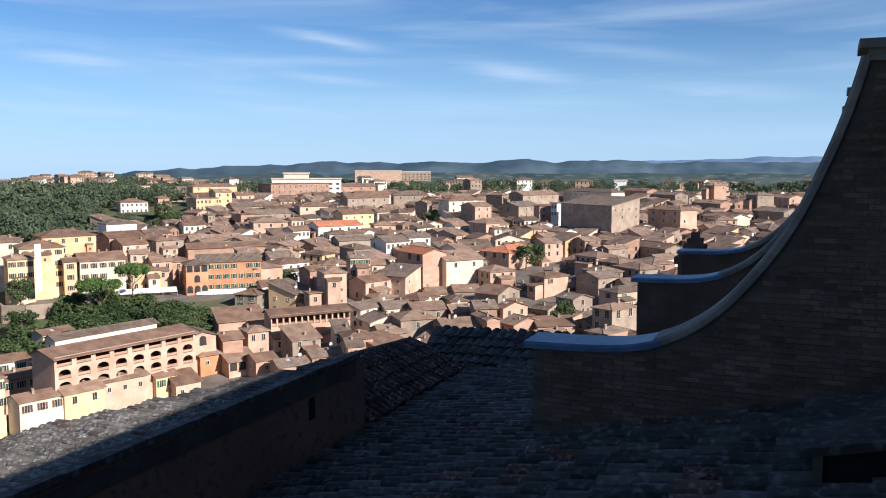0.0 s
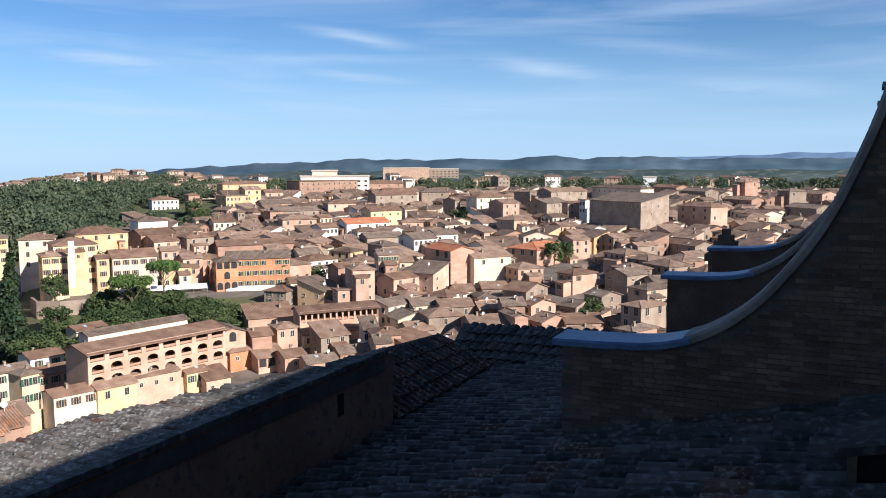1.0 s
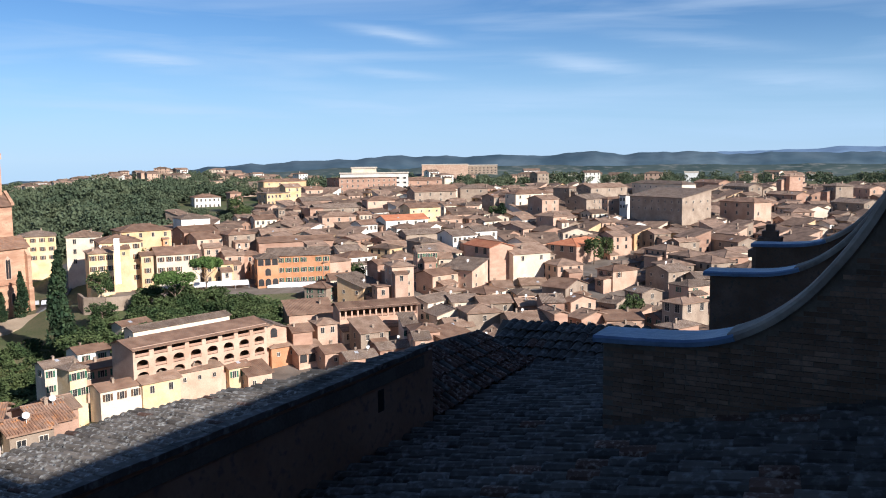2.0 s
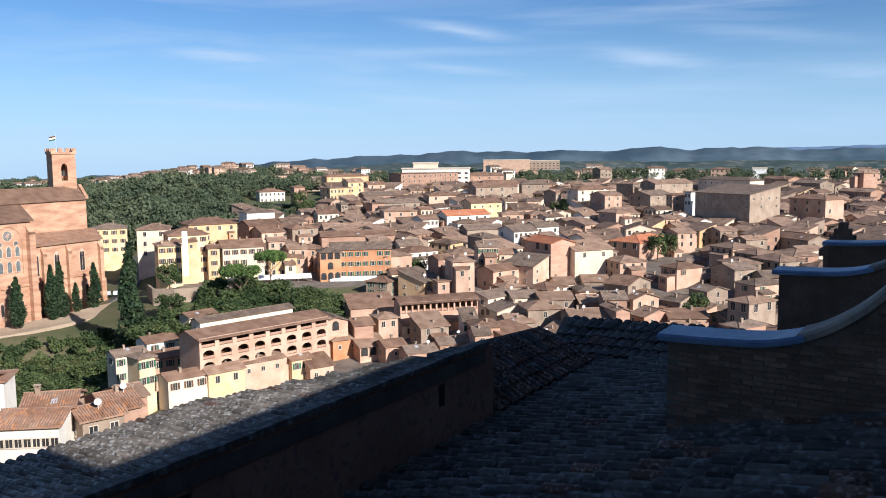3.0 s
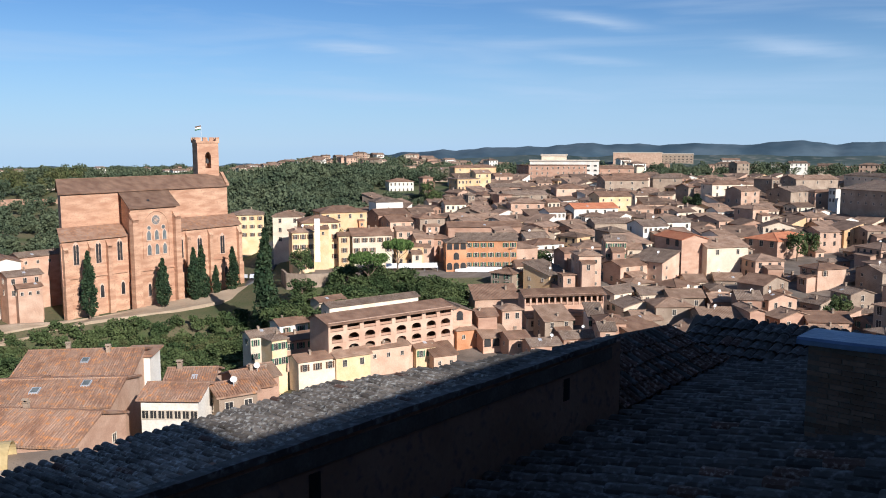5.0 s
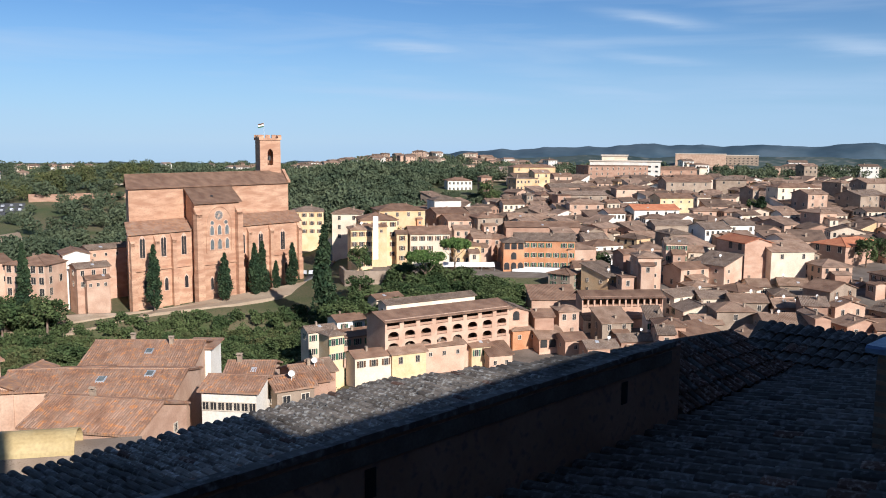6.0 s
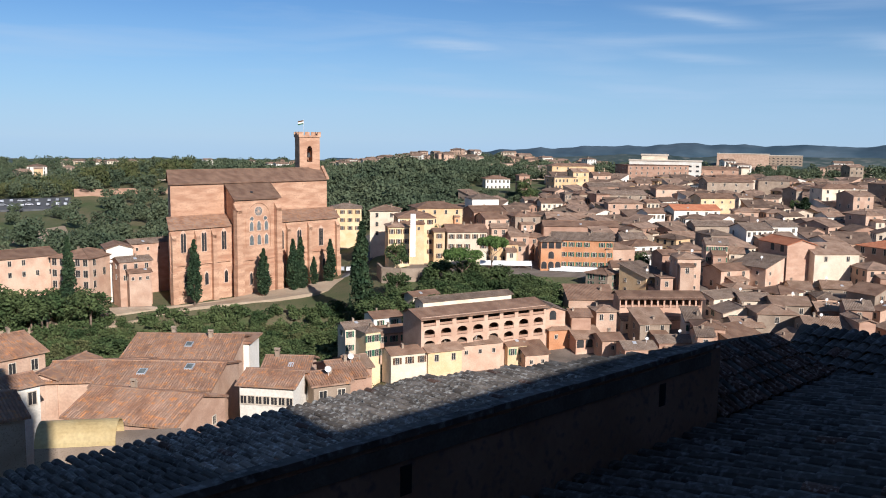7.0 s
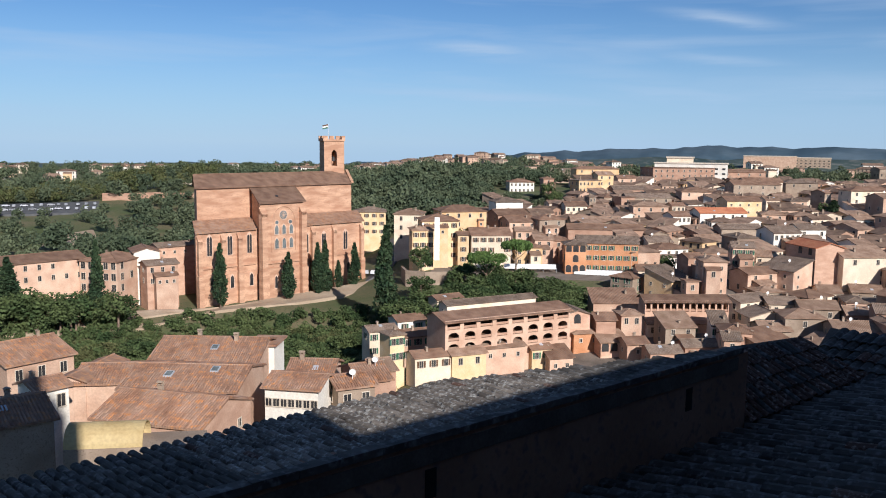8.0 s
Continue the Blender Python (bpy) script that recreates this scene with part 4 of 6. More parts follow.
house(-94.5, 85.1, -37.0, 4.0, 11.0, 5.0, 18, "pink", "cross", 0, 0, roof="roofold", deep=7, chimneys=0)
house(-113.1, 88.0, -38.4, 10.2, 13.0, 6.0, 78, "pink", "gable", 1, 3, roof="roofold", pitch=17, deep=7)
house(-76.1, 56.9, -30.4, 7.3, 10.0, 3.0, 63, "stone", "gable", 0, 0, roof="roofold", pitch=13, deep=7)
house(-233.9, 185.5, -47.1, 34.0, 12.0, 9.0, 73, "pink", "gable", 2, 8, win="plain", chimneys=0)
house(-218.3, 206.8, -51.7, 13.5, 16.6, 13.0, 14, "pink", "hip", 3, 5, win="big", chimneys=1)
house(-215.5, 218.1, -49.0, 8.3, 12.2, 12.0, 52, "white", "cross", 0, 0, chimneys=0)
house(-215.0, 232.7, -46.8, 16.0, 7.0, 10.0, 68, "pinkbrick", "gable", 1, 4, win="small")
house(-204.3, 213.2, -49.2, 10.4, 7.0, 9.0, 62, "pinkbrick", "gable", 2, 3, win="plain")
house(-200.0, 211.3, -48.5, 6.9, 4.2, 5.0, 58, "pink", "gable", 1, 3, win="small", chimneys=0)
house(-195.6, 337.8, -43.8, 13.7, 12.0, 13.0, 30, "yellow", "hip", 3, 4, win="brown")
house(-237.2, 408.9, -53.8, 8.7, 6.0, 5.0, 30, "white", "flat", 0, 0, chimneys=0)

# small things on the low roofs under the cathedral
for x, y, z, rot in ((-75.8, 88.9, -30.75, 22), (-80.6, 85.2, -31.1, 22), (-86.5, 101.5, -31.6, 24)):
    top = empty("roof_window", pose(x, y, z, 13, 0, rot), "small grey roof window in old tiles", "roof window", group="roof windows")
    part("frame", box(bmesh.new(), -0.55, 0.55, -0.75, 0.75, -0.35, 0.12), M["metal"], top)
    part("pane", box(bmesh.new(), -0.42, 0.42, -0.6, 0.6, 0.1, 0.14), M["paleglass"], top, "pale reflecting pane")

# ---- plainer houses between those, along the lanes ----
lane = random.Random(17)
quarter = Quarter()
for az0, az1, r0, r1 in ((-31, 13, 238, 640), (13, 16.5, 330, 600), (16.5, 23, 330, 470), (-31, 6, 190, 238)):
    r = r0
    while r < r1:
        step = 11.5 + r * 0.006
        az = az0
        while az < az1:
            a, q = radians(az + lane.uniform(-0.6, 0.6)), r + lane.uniform(-4, 4)
            x, y = -q * math.sin(a), q * math.cos(a)
            w, d = lane.uniform(8, 14), lane.uniform(8, 11)
            if all((x - px) ** 2 + (y - py) ** 2 > (0.62 * pr + 0.40 * max(w, d)) ** 2 for px, py, pr in PLOTS):
                tall = lane.uniform(4.5, 6.5) if q < 300 or q > 500 else lane.uniform(6.0, 8.5)
                rot = math.degrees(a) + lane.choice((20, 28, 48, 55, -35) if az > -4 else (-38, -46, -52, -40, 50)) + lane.uniform(-8, 8) - (6 if az <= -4 else 0)
                wall = lane.choice(("stone", "brick", "pink", "cream", "stone", "ochre", "pink", "white", "cream"))
                # near lanes on the right: darker walls put the fronts' shade into colour
                if az < -4 and q < 330 and wall in ("cream", "white", "ochre"):
                    wall = lane.choice(("stone", "brick", "pink"))
                style = lane.choice(("gable", "hip", "gable", "cross", "shed"))
                if q < 300:
                    house(x, y, ground_z(x, y), w, d, tall, rot, wall, style, 2, 2, win=lane.choice(("plain", "plain", "green", "brown", "small")), chimneys=lane.choice((0, 1, 1)), dishes=lane.choice((0, 0, 1)))
                else:
                    quarter.add(x, y, ground_z(x, y), w, d, tall, rot, wall, style, lane)
            az += math.degrees(step / r)
        r += step * 1.05
quarter.finish("town_quarter", "crowded far houses with brown tiled roofs")

# ---- the great brick church on its terrace: local x along its flank, y into the building ----
CH = pose(-192.1, 217.3, 0, 0, 0, 71.5)
church = empty("church", CH, "large red-brick church with a projecting chapel and lancet windows", "church")


def lancet(name, w, h, parent, m, lights=1, label="dark lancet window in a brick frame", glass="glass"):
    """A pointed window: splayed brick frame with pointed lights set into it, sill at z = 0, facing -y."""
    bm = bmesh.new()

    def point(cx, ww, hh, z0=0.0):
        r = ww
        pts = [(cx - ww / 2, z0), (cx + ww / 2, z0)]
        spring = z0 + hh - ww * 0.85
        for k in range(5):
            a = math.pi / 3 * k / 4
            pts.append((cx - ww / 2 + r * math.cos(a), spring + r * math.sin(a)))
        for k in range(3, -1, -1):
            a = math.pi / 3 * k / 4
            pts.append((cx + ww / 2 - r * math.cos(a), spring + r * math.sin(a)))
        return pts

    prism(bm, point(0, w, h), -0.16, 0.10, 0)
    for k in range(lights):
        ww = w * 0.80 / lights
        cx = (k - (lights - 1) / 2) * w * 0.84 / lights
        prism(bm, point(cx, ww * 0.9, h * 0.84, 0.25), -0.22, 0.0, 1)
    ob = part("window", bm, [M["trimbrick"], M[glass]], parent, label)
    ob.matrix_basis = m
    return ob


M["trimbrick"] = mat("pale_brick_trim", (0.54, 0.36, 0.26), (0.62, 0.44, 0.33), 0.4, fine=14, rand=0.1)

bm = bmesh.new()
box(bm, 0, 72, 0, 9.2, -64, -30)
aisle = part("wall", bm, M["churchbrick"], church, "lower brick wall of the chapels")
bm = bmesh.new()
prism(bm, [(9.0, -64), (27.0, -64), (27.0, -15.7), (18.0, -12.0), (9.0, -15.7)], -69.5, -1.2, 0, Matrix.Rotation(math.pi / 2, 4, "Z"))
part("wall", bm, M["churchbrick"], church, "upper brick wall of the transept")
bm = bmesh.new()
slab(bm, (0.4, 8.2, -15.9), (69.8, 8.2, -15.9), (69.8, 18, -11.7), (0.4, 18, -11.7), 0.35)
slab(bm, (0.4, 27.8, -15.9), (69.8, 27.8, -15.9), (69.8, 18, -11.7), (0.4, 18, -11.7), 0.35)
tube(bm, (0.4, 18, -11.7), (69.8, 18, -11.7), 0.25, 0.25, 6)
part("roof", bm, M["roof"], church, "long brown tiled main roof")
bm = bmesh.new()
slab(bm, (69.2, 8.6, -15.3), (70.6, 8.6, -15.3), (70.6, 18, -11.0), (69.2, 18, -11.0), 0.7)
slab(bm, (69.2, 27.4, -15.3), (70.6, 27.4, -15.3), (70.6, 18, -11.0), (69.2, 18, -11.0), 0.7)
part("gable_coping", bm, M["churchbrick"], church)
for x0, x1 in ((-0.6, 23.2), (41.0, 72.6)):
    bm = bmesh.new()
    slab(bm, (x0, -0.8, -30.2), (x1, -0.8, -30.2), (x1, 9.0, -26.9), (x0, 9.0, -26.9), 0.3)
    part("lean_to_roof", bm, M["roofold"], church, "tiled lean-to roof over the chapels")
# central chapel with a single sloping roof
bm = bmesh.new()
prism(bm, [(-3.2, -64), (9.5, -64), (9.5, -16.7), (-3.2, -21.2)], -41.4, -23.0, 0, Matrix.Rotation(math.pi / 2, 4, "Z"))
chapel = part("chapel", bm, M["churchbrick"], church, "tall brick chapel with stained windows")
bm = bmesh.new()
slab(bm, (22.2, -4.0, -21.1), (42.3, -4.0, -21.1), (42.3, 8.7, -16.4), (22.2, 8.7, -16.4), 0.35)
part("chapel_roof", bm, M["roof"], church)
bm = bmesh.new()
slab(bm, (32.0, 0.5, -19.2), (33.0, 0.5, -19.2), (33.0, 1.4, -18.85), (32.0, 1.4, -18.85), 0.4)
part("skylight", bm, M["glass"], church)


def pier(x, w, y, out, z0, z1):
    bm = bmesh.new()
    box(bm, x - w / 2, x + w / 2, y - out, y + 0.3, z0, z1 - 2.4)
    slab(bm, (x - w / 2, y - out, z1 - 2.4), (x + w / 2, y - out, z1 - 2.4), (x + w / 2, y + 0.2, z1), (x - w / 2, y + 0.2, z1), 1.0)
    box(bm, x - w / 2 - 0.25, x + w / 2 + 0.25, y - out - 0.35, y + 0.3, z0, -44.5)
    part("buttress", bm, M["churchbrick"], church)


for x in (0.9, 9.8, 16.2, 47.6, 57.6, 71.2):
    pier(x, 1.5, 0, 1.5, -64, -30.6)
for x in (23.8, 40.6):
    pier(x, 2.2, -3.2, 1.8, -64, -22.5)
for x0, x1, y0 in ((0, 23, -0.5), (23, 41.4, -3.7), (41.4, 72, -0.5)):
    part("string_course", box(bmesh.new(), x0, x1, y0, y0 + 0.6, -42.6, -42.2), M["churchbrick"], church)
    part("plinth", box(bmesh.new(), x0, x1, y0 + 0.1, y0 + 0.6, -64, -44.0), M["churchbrick"], church)
for x, z in ((5.0, -38.4), (12.8, -38.6), (20.6, -38.6)):
    lancet("window", 2.3, 7.6, church, pose(x, 0, z), 2)
for x, z in ((45.0, -40.6), (53.2, -40.8), (63.6, -40.8)):
    lancet("window", 2.4, 8.0, church, pose(x, 0, z), 2)
for x in (5.6, 13.2, 20.9, 52.4, 64.6):
    lancet("window", 1.8, 5.0, church, pose(x, -0.5, -50.0), 1)
for x in (29.0, 36.2):
    lancet("window", 1.4, 5.0, church, pose(x, -3.7, -51.5), 1)
for x in (29.7, 32.8, 35.9):
    lancet("window", 2.0, 3.9, church, pose(x, -3.3, -32.6), 1, "leaded stained window", "paleglass")
    lancet("window", 2.0, 4.2, church, pose(x, -3.3, -37.6), 1, "leaded stained window", "paleglass")
for x, z, r in ((32.7, -25.6, 1.55), (29.9, -28.2, 0.7), (35.6, -28.2, 0.7)):
    bm = bmesh.new()
    for rr, y0, mi in ((r + 0.25, -3.36, 0), (r, -3.42, 1)):
        tube(bm, (x, -3.0, z), (x, y0, z), rr, rr, 18, mi)
    for k in range(6 if r > 1 else 0):
        a = k * math.pi / 6
        tube(bm, (x - r * math.cos(a), -3.46, z - r * math.sin(a)), (x + r * math.cos(a), -3.46, z + r * math.sin(a)), 0.06, 0.06, 4)
    part("rose_window", bm, [M["trimbrick"], M["paleglass"]], church, "round leaded window")
bm = bmesh.new()
for k in range(17):
    a, b = math.pi * k / 17, math.pi * (k + 1) / 17
    p = lambda t: (32.8 + 5.2 * math.cos(t), -29.2 + 6.6 * math.sin(t) ** 0.9)
    (xa, za), (xb, zb) = p(a), p(b)
    tube(bm, (xa, -3.2, za), (xb, -3.2, zb), 0.28, 0.28, 5)
for x in (27.6, 38.0):
    box(bm, x - 0.25, x + 0.25, -3.45, -3.1, -38.4, -29.2)
part("arch_moulding", bm, M["churchbrick"], church)

# the end walls run aslant to the flank
for ob in church.children:
    if ob.matrix_basis == Matrix.Identity(4):
        for v in ob.data.vertices:
            v.co.x += 0.53 * max(0.0, v.co.y)

# bell tower behind the transept
tower = empty("bell_tower", pose(-188.7, 294.8, 0, 0, 0, 46.0), "square brick bell tower with battlements beside the church", "tower")
bm = bmesh.new()
a = 4.1
for x0, x1, y0, y1 in ((-a, -1.1, -a, a), (1.1, a, -a, a), (-1.1, 1.1, 1.0, a)):
    box(bm, x0, x1, y0, y1, -9.4, -3.0)
box(bm, -a, a, -a, a, -60, -9.4)
box(bm, -a, a, -a, a, -3.0, 1.0)
for s in (-1, 1):
    prism(bm, [(s * 1.1, -3.0), (0, -3.0), (s * 0.55, -3.35), (s * 0.95, -4.0), (s * 1.1, -4.6)], -a, 1.0)
part("wall", bm, M["churchbrick"], tower)
part("parapet", box(bmesh.new(), -a - 0.35, a + 0.35, -a - 0.35, a + 0.35, 0.4, 1.1), M["churchbrick"], tower)
for k in range(4):
    u = -a - 0.35 + k * 2.53
    for y0 in (-a - 0.35, a - 0.25):
        part("merlon", box(bmesh.new(), u, u + 1.3, y0, y0 + 0.6, 1.1, 2.5), M["churchbrick"], tower)
        if 0 < k < 3:
            part("merlon", box(bmesh.new(), y0, y0 + 0.6, u, u + 1.3, 1.1, 2.49), M["churchbrick"], tower)
bm = bmesh.new()
rings = [[bm.verts.new((r * math.cos(k * math.pi / 6), r * math.sin(k * math.pi / 6) - 2.4, z)) for k in range(12)] for r, z in ((0.95, -7.6), (0.8, -7.2), (0.6, -6.2), (0.3, -5.7))]
for p, q in zip(rings, rings[1:]):
    for k in range(12):
        bm.faces.new((p[k], p[(k + 1) % 12], q[(k + 1) % 12], q[k]))
bm.faces.new(rings[-1])
part("bell", bm, M["glass"], tower, "dark bronze bell")
flag = empty("flag", pose(-188.7, 294.8, 0, 0, 0, 46.0), "small flag on a thin pole over the bell tower", "flag")
bm = bmesh.new()
tube(bm, (-1.4, 0, 1.0), (-1.4, 0, 7.4), 0.10, 0.07, 6)
part("pole", bm, M["metal"], flag)
for j, mt in ((0, "brown"), (1, "canvas"), (2, "green")):
    bm = bmesh.new()
    rows = []
    for k in range(8):
        x, y = -1.4 - k * 0.33, 0.18 * math.sin(k * 1.1)
        rows.append([bm.verts.new((x, y + dy, 7.2 - 0.55 * (j + d) - 0.07 * k)) for d in (0, 1) for dy in (-0.02, 0.02)])
    for p, q in zip(rows, rows[1:]):
        for i0, i1 in ((0, 1), (1, 3), (3, 2), (2, 0)):
            bm.faces.new((p[i0], p[i1], q[i1], q[i0]))
    part("stripe", bm, M[mt], flag)

# ---- long arcaded houses ----


def arcade(bm, x0, n, bay, z0, height, open_w, open_h, thick=0.5, arch=True):
    """One storey of a front wall with n openings through it; front on y = 0."""
    for k in range(n):
        a = x0 + k * bay
        l, r = a + (bay - open_w) / 2, a + (bay + open_w) / 2
        box(bm, a, l, 0, thick, z0, z0 + height)
        box(bm, r, a + bay, 0, thick, z0, z0 + height)
        rise = open_w * 0.32 if arch else 0
        if arch:
            c, m = (l + r) / 2, 6
            for s in (-1, 1):
                pts = [(c + s * open_w / 2, z0 + height), (c, z0 + height)]
                pts += [(c + s * open_w / 2 * math.sin(math.pi / 2 * j / m), z0 + open_h - rise + rise * math.cos(math.pi / 2 * j / m)) for j in range(m + 1)]
                prism(bm, pts, 0, thick)
        else:
            box(bm, l, r, 0, thick, z0 + open_h, z0 + height)


def loggia_house(m, length, depth, h, storeys, bays, wall, label, roof="roof", deep=10.0, pitch=20):
    """storeys: from the top down, (height, opening width, opening height, arched)."""
    top = empty("loggia_house", m, label, "house", group="arcaded houses")
    bm = bmesh.new()
    bay = length / bays
    z = h
    for hh, ow, oh, arched in storeys:
        z -= hh
        arcade(bm, 0, bays, bay, z, hh, ow, oh, 0.5, arched)
    box(bm, 0, length, 0, 0.5, -deep, z)
    box(bm, 0, 0.5, 0.5, depth, -deep, h)
    box(bm, length - 0.5, length, 0.5, depth, -deep, h)
    box(bm, 0.5, length - 0.5, depth - 0.5, depth, -deep, h)
    part("wall", bm, M[wall], top)
    bm = bmesh.new()
    box(bm, 0.5, length - 0.5, 2.9, 3.2, -deep, h)
    part("inner_wall", bm, M["brown"], top)
    z = h
    for hh, ow, oh, arched in storeys:
        z -= hh
        bm = bmesh.new()
        box(bm, 0.5, length - 0.5, 0.5, 2.9, z - 0.15, z + 0.15)
        part("floor_slab", bm, M["brown"], top)
        for k in range(bays):
            rail = box(bmesh.new(), k * bay + (bay - ow) / 2, k * bay + (bay + ow) / 2, 0.15, 0.25, z + 0.15, z + 0.75)
            part("railing", rail, M["brick"], top)
    t = math.tan(radians(pitch))
    bm = bmesh.new()
    slab(bm, (-0.6, -0.9, h - 0.3), (length + 0.6, -0.9, h - 0.3), (length + 0.6, depth * 0.62, h - 0.3 + (depth * 0.62 + 0.9) * t), (-0.6, depth * 0.62, h - 0.3 + (depth * 0.62 + 0.9) * t), 0.22)
    slab(bm, (-0.6, depth + 0.6, h - 0.2), (length + 0.6, depth + 0.6, h - 0.2), (length + 0.6, depth * 0.62, h - 0.3 + (depth * 0.62 + 0.9) * t), (-0.6, depth * 0.62, h - 0.3 + (depth * 0.62 + 0.9) * t), 0.22)
    part("roof", bm, M[roof], top)
    bm = bmesh.new()
    for x in (0.02, length - 0.48):
        prism(bm, [(0.1, h - 0.3), (depth - 0.1, h - 0.3), (depth * 0.62, h - 0.5 + (depth * 0.62 + 0.9) * t)], -x - 0.46, -x, 0, Matrix.Rotation(math.pi / 2, 4, "Z"))
    part("gable", bm, M[wall], top)
    return top


loggia_house(pose(-84.6, 181.7, -54.4, 0, 0, 53.5), 37.0, 9.5, 12.0, ((2.3, 3.5, 1.9, False), (2.8, 2.9, 2.1, True), (2.8, 2.9, 2.1, True)), 8, "pink", "long pink house with two arcades under an open loggia", pitch=13)
loggia_house(pose(-49.0, 239.0, -53.9, 0, 0, 27.0), 24.0, 7.0, 10.3, ((3.2, 1.35, 2.5, True),), 13, "pinkbrick", "long pink house with a row of small dark arches", pitch=16)

# ---- things that stand out in the town ----


def awning(x0, y0, x1, y1, z, depth, label):
    """A long white market awning on thin posts."""
    v = Vector((x1 - x0, y1 - y0, 0))
    top = empty("awning", pose(x0, y0, z, 0, 0, math.degrees(math.atan2(v.y, v.x))), label, "awning", group="market awnings")
    bm = bmesh.new()
    slab(bm, (0, 0, 0), (v.length, 0, 0), (v.length, depth, 0.9), (0, depth, 0.9), 0.08)
    box(bm, 0, v.length, -0.03, 0.03, -0.5, -0.05)
    part("canopy", bm, M["canvas"], top)
    n = max(2, int(v.length / 4))
    for k in range(n + 1):
        bm = bmesh.new()
        tube(bm, (v.length * k / n, 0.1, -3.2), (v.length * k / n, 0.1, 0), 0.07, 0.07, 6)
        part("post", bm, M["metal"], top)


awning(-107.5, 280.0, -90.5, 287.0, -43.4, 2.6, "long white canvas awning over market stalls")
awning(-84.0, 287.0, -67.8, 290.0, -44.6, 3.0, "long white canvas awning over market stalls")


def retaining_wall(pts, z0, h, label, mt="stone", deep=6.0):
    bm = bmesh.new()
    for (xa, ya), (xb, yb) in zip(pts, pts[1:]):
        d = Vector((xb - xa, yb - ya, 0)).normalized()
        n = Vector((-d.y, d.x, 0)) * 0.4
        slab(bm, (xa - n.x, ya - n.y, z0 + h), (xb - n.x, yb - n.y, z0 + h), (xb + n.x, yb + n.y, z0 + h), (xa + n.x, ya + n.y, z0 + h), h + deep)
    tagged(part("wall_terrace", bm, M[mt]), label, "wall", kind="structure")


retaining_wall(((-139, 262), (-133, 254), (-126, 254), (-118, 259), (-116, 268)), -46, 3.0, "curved shade-toned brown stone retaining wall below the yellow houses")
retaining_wall(((-215, 190), (-200, 206), (-190, 212)), -56.5, 2.0, "low terrace wall beside the church")


def block(x, y, z, w, d, h, rot, material, name, label, category, bays=0):
    """A long plain far building with a flat roof edge and a band of windows."""
    top = empty(name, pose(x, y, z, 0, 0, rot), label, category)
    bm = bmesh.new()
    box(bm, -w / 2, w / 2, -d / 2, d / 2, -20, h)
    part("wall", bm, material, top)
    bm = bmesh.new()
    box(bm, -w / 2 - 0.6, w / 2 + 0.6, -d / 2 - 0.6, d / 2 + 0.6, h, h + h * 0.06)
    part("roof_edge", bm, M["trimstone"], top)
    for k in range(bays):
        for j in range(3):
            bm = bmesh.new()
            u = -w / 2 + (k + 0.5) * w / bays
            box(bm, u - w / bays * 0.2, u + w / bays * 0.2, -d / 2 - 0.15, -d / 2 + 0.1, h * (0.30 + 0.22 * j), h * (0.38 + 0.22 * j))
            part("window", bm, M["glass"], top)
    return top


block(-165, 2190, -56, 118, 30, 32, 2, M["pink"], "hospital", "long pale pink slab building far behind the town", "hospital", 0)
block(-72, 2230, -56, 80, 30, 29, 2, M["stone"], "hospital", "long dark brown slab building far behind the town", "hospital", 8)
block(-100, 628, -28, 50, 8, 15.2, 6, M["white"], "hotel_top", "white set-back top storey of the large brick building", "building", 10)
block(-108, 630, -28, 18, 7, 19.0, 6, M["cream"], "hotel_top", "cream roof pavilion on the large brick building", "building", 4)
block(183, 880, -40, 13, 13, 20, -10, M["canvas"], "water_tower", "pale square tower behind the town", "tower")
# ---- car park and bare field beyond the convent ----


def patch(name, label, category, spots, material, lift=0.12):
    """A flat piece of ground that lies on the slope; spots: azimuth and distance of its rim."""
    bm = bmesh.new()
    rim = []
    for az, r in spots:
        x, y = -r * math.sin(radians(az)), r * math.cos(radians(az))
        rim.append(Vector((x, y, ground_z(x, y) + lift + 0.6)))
    c = sum(rim, Vector()) / len(rim)
    mid = bm.verts.new(c)
    vs = [bm.verts.new(v) for v in rim]
    low = [bm.verts.new(v - Vector((0, 0, 2))) for v in rim]
    for k in range(len(vs)):
        j = (k + 1) % len(vs)
        bm.faces.new((mid, vs[k], vs[j]))
        bm.faces.new((vs[k], low[k], low[j], vs[j]))
    bmesh.ops.recalc_face_normals(bm, faces=bm.faces[:])
    tagged(part(name, bm, material), label, category, kind="structure")


patch("ground_field", "bare reddish ploughed plot beyond the convent", "field", ((47.6, 478), (50.0, 462), (50.6, 432), (48.4, 436), (47.4, 452)), M["earth"])
patch("pavement_car_park", "grey asphalt car park behind the convent", "car park", ((47.2, 528), (53.4, 528), (53.4, 566), (47.2, 566)), M["asphalt"])
retaining_wall([(-r * math.sin(radians(az)), r * math.cos(radians(az))) for az, r in ((47.0, 572), (45.2, 566), (43.8, 575), (42.0, 566), (40.4, 570))], -36.5, 3.6, "old brick rampart wall among the trees", "brick", 8.0)
retaining_wall([(-r * math.sin(radians(az)), r * math.cos(radians(az))) for az, r in ((52.0, 700), (50.0, 690), (48.0, 700))], -40.0, 3.4, "low reddish rampart wall behind the car park", "brick", 8.0)
patch("road", "grey asphalt street beside the church", "road", ((30.6, 322), (28.6, 326), (27.6, 360), (28.2, 395), (29.2, 395), (29.4, 350)), M["asphalt"])
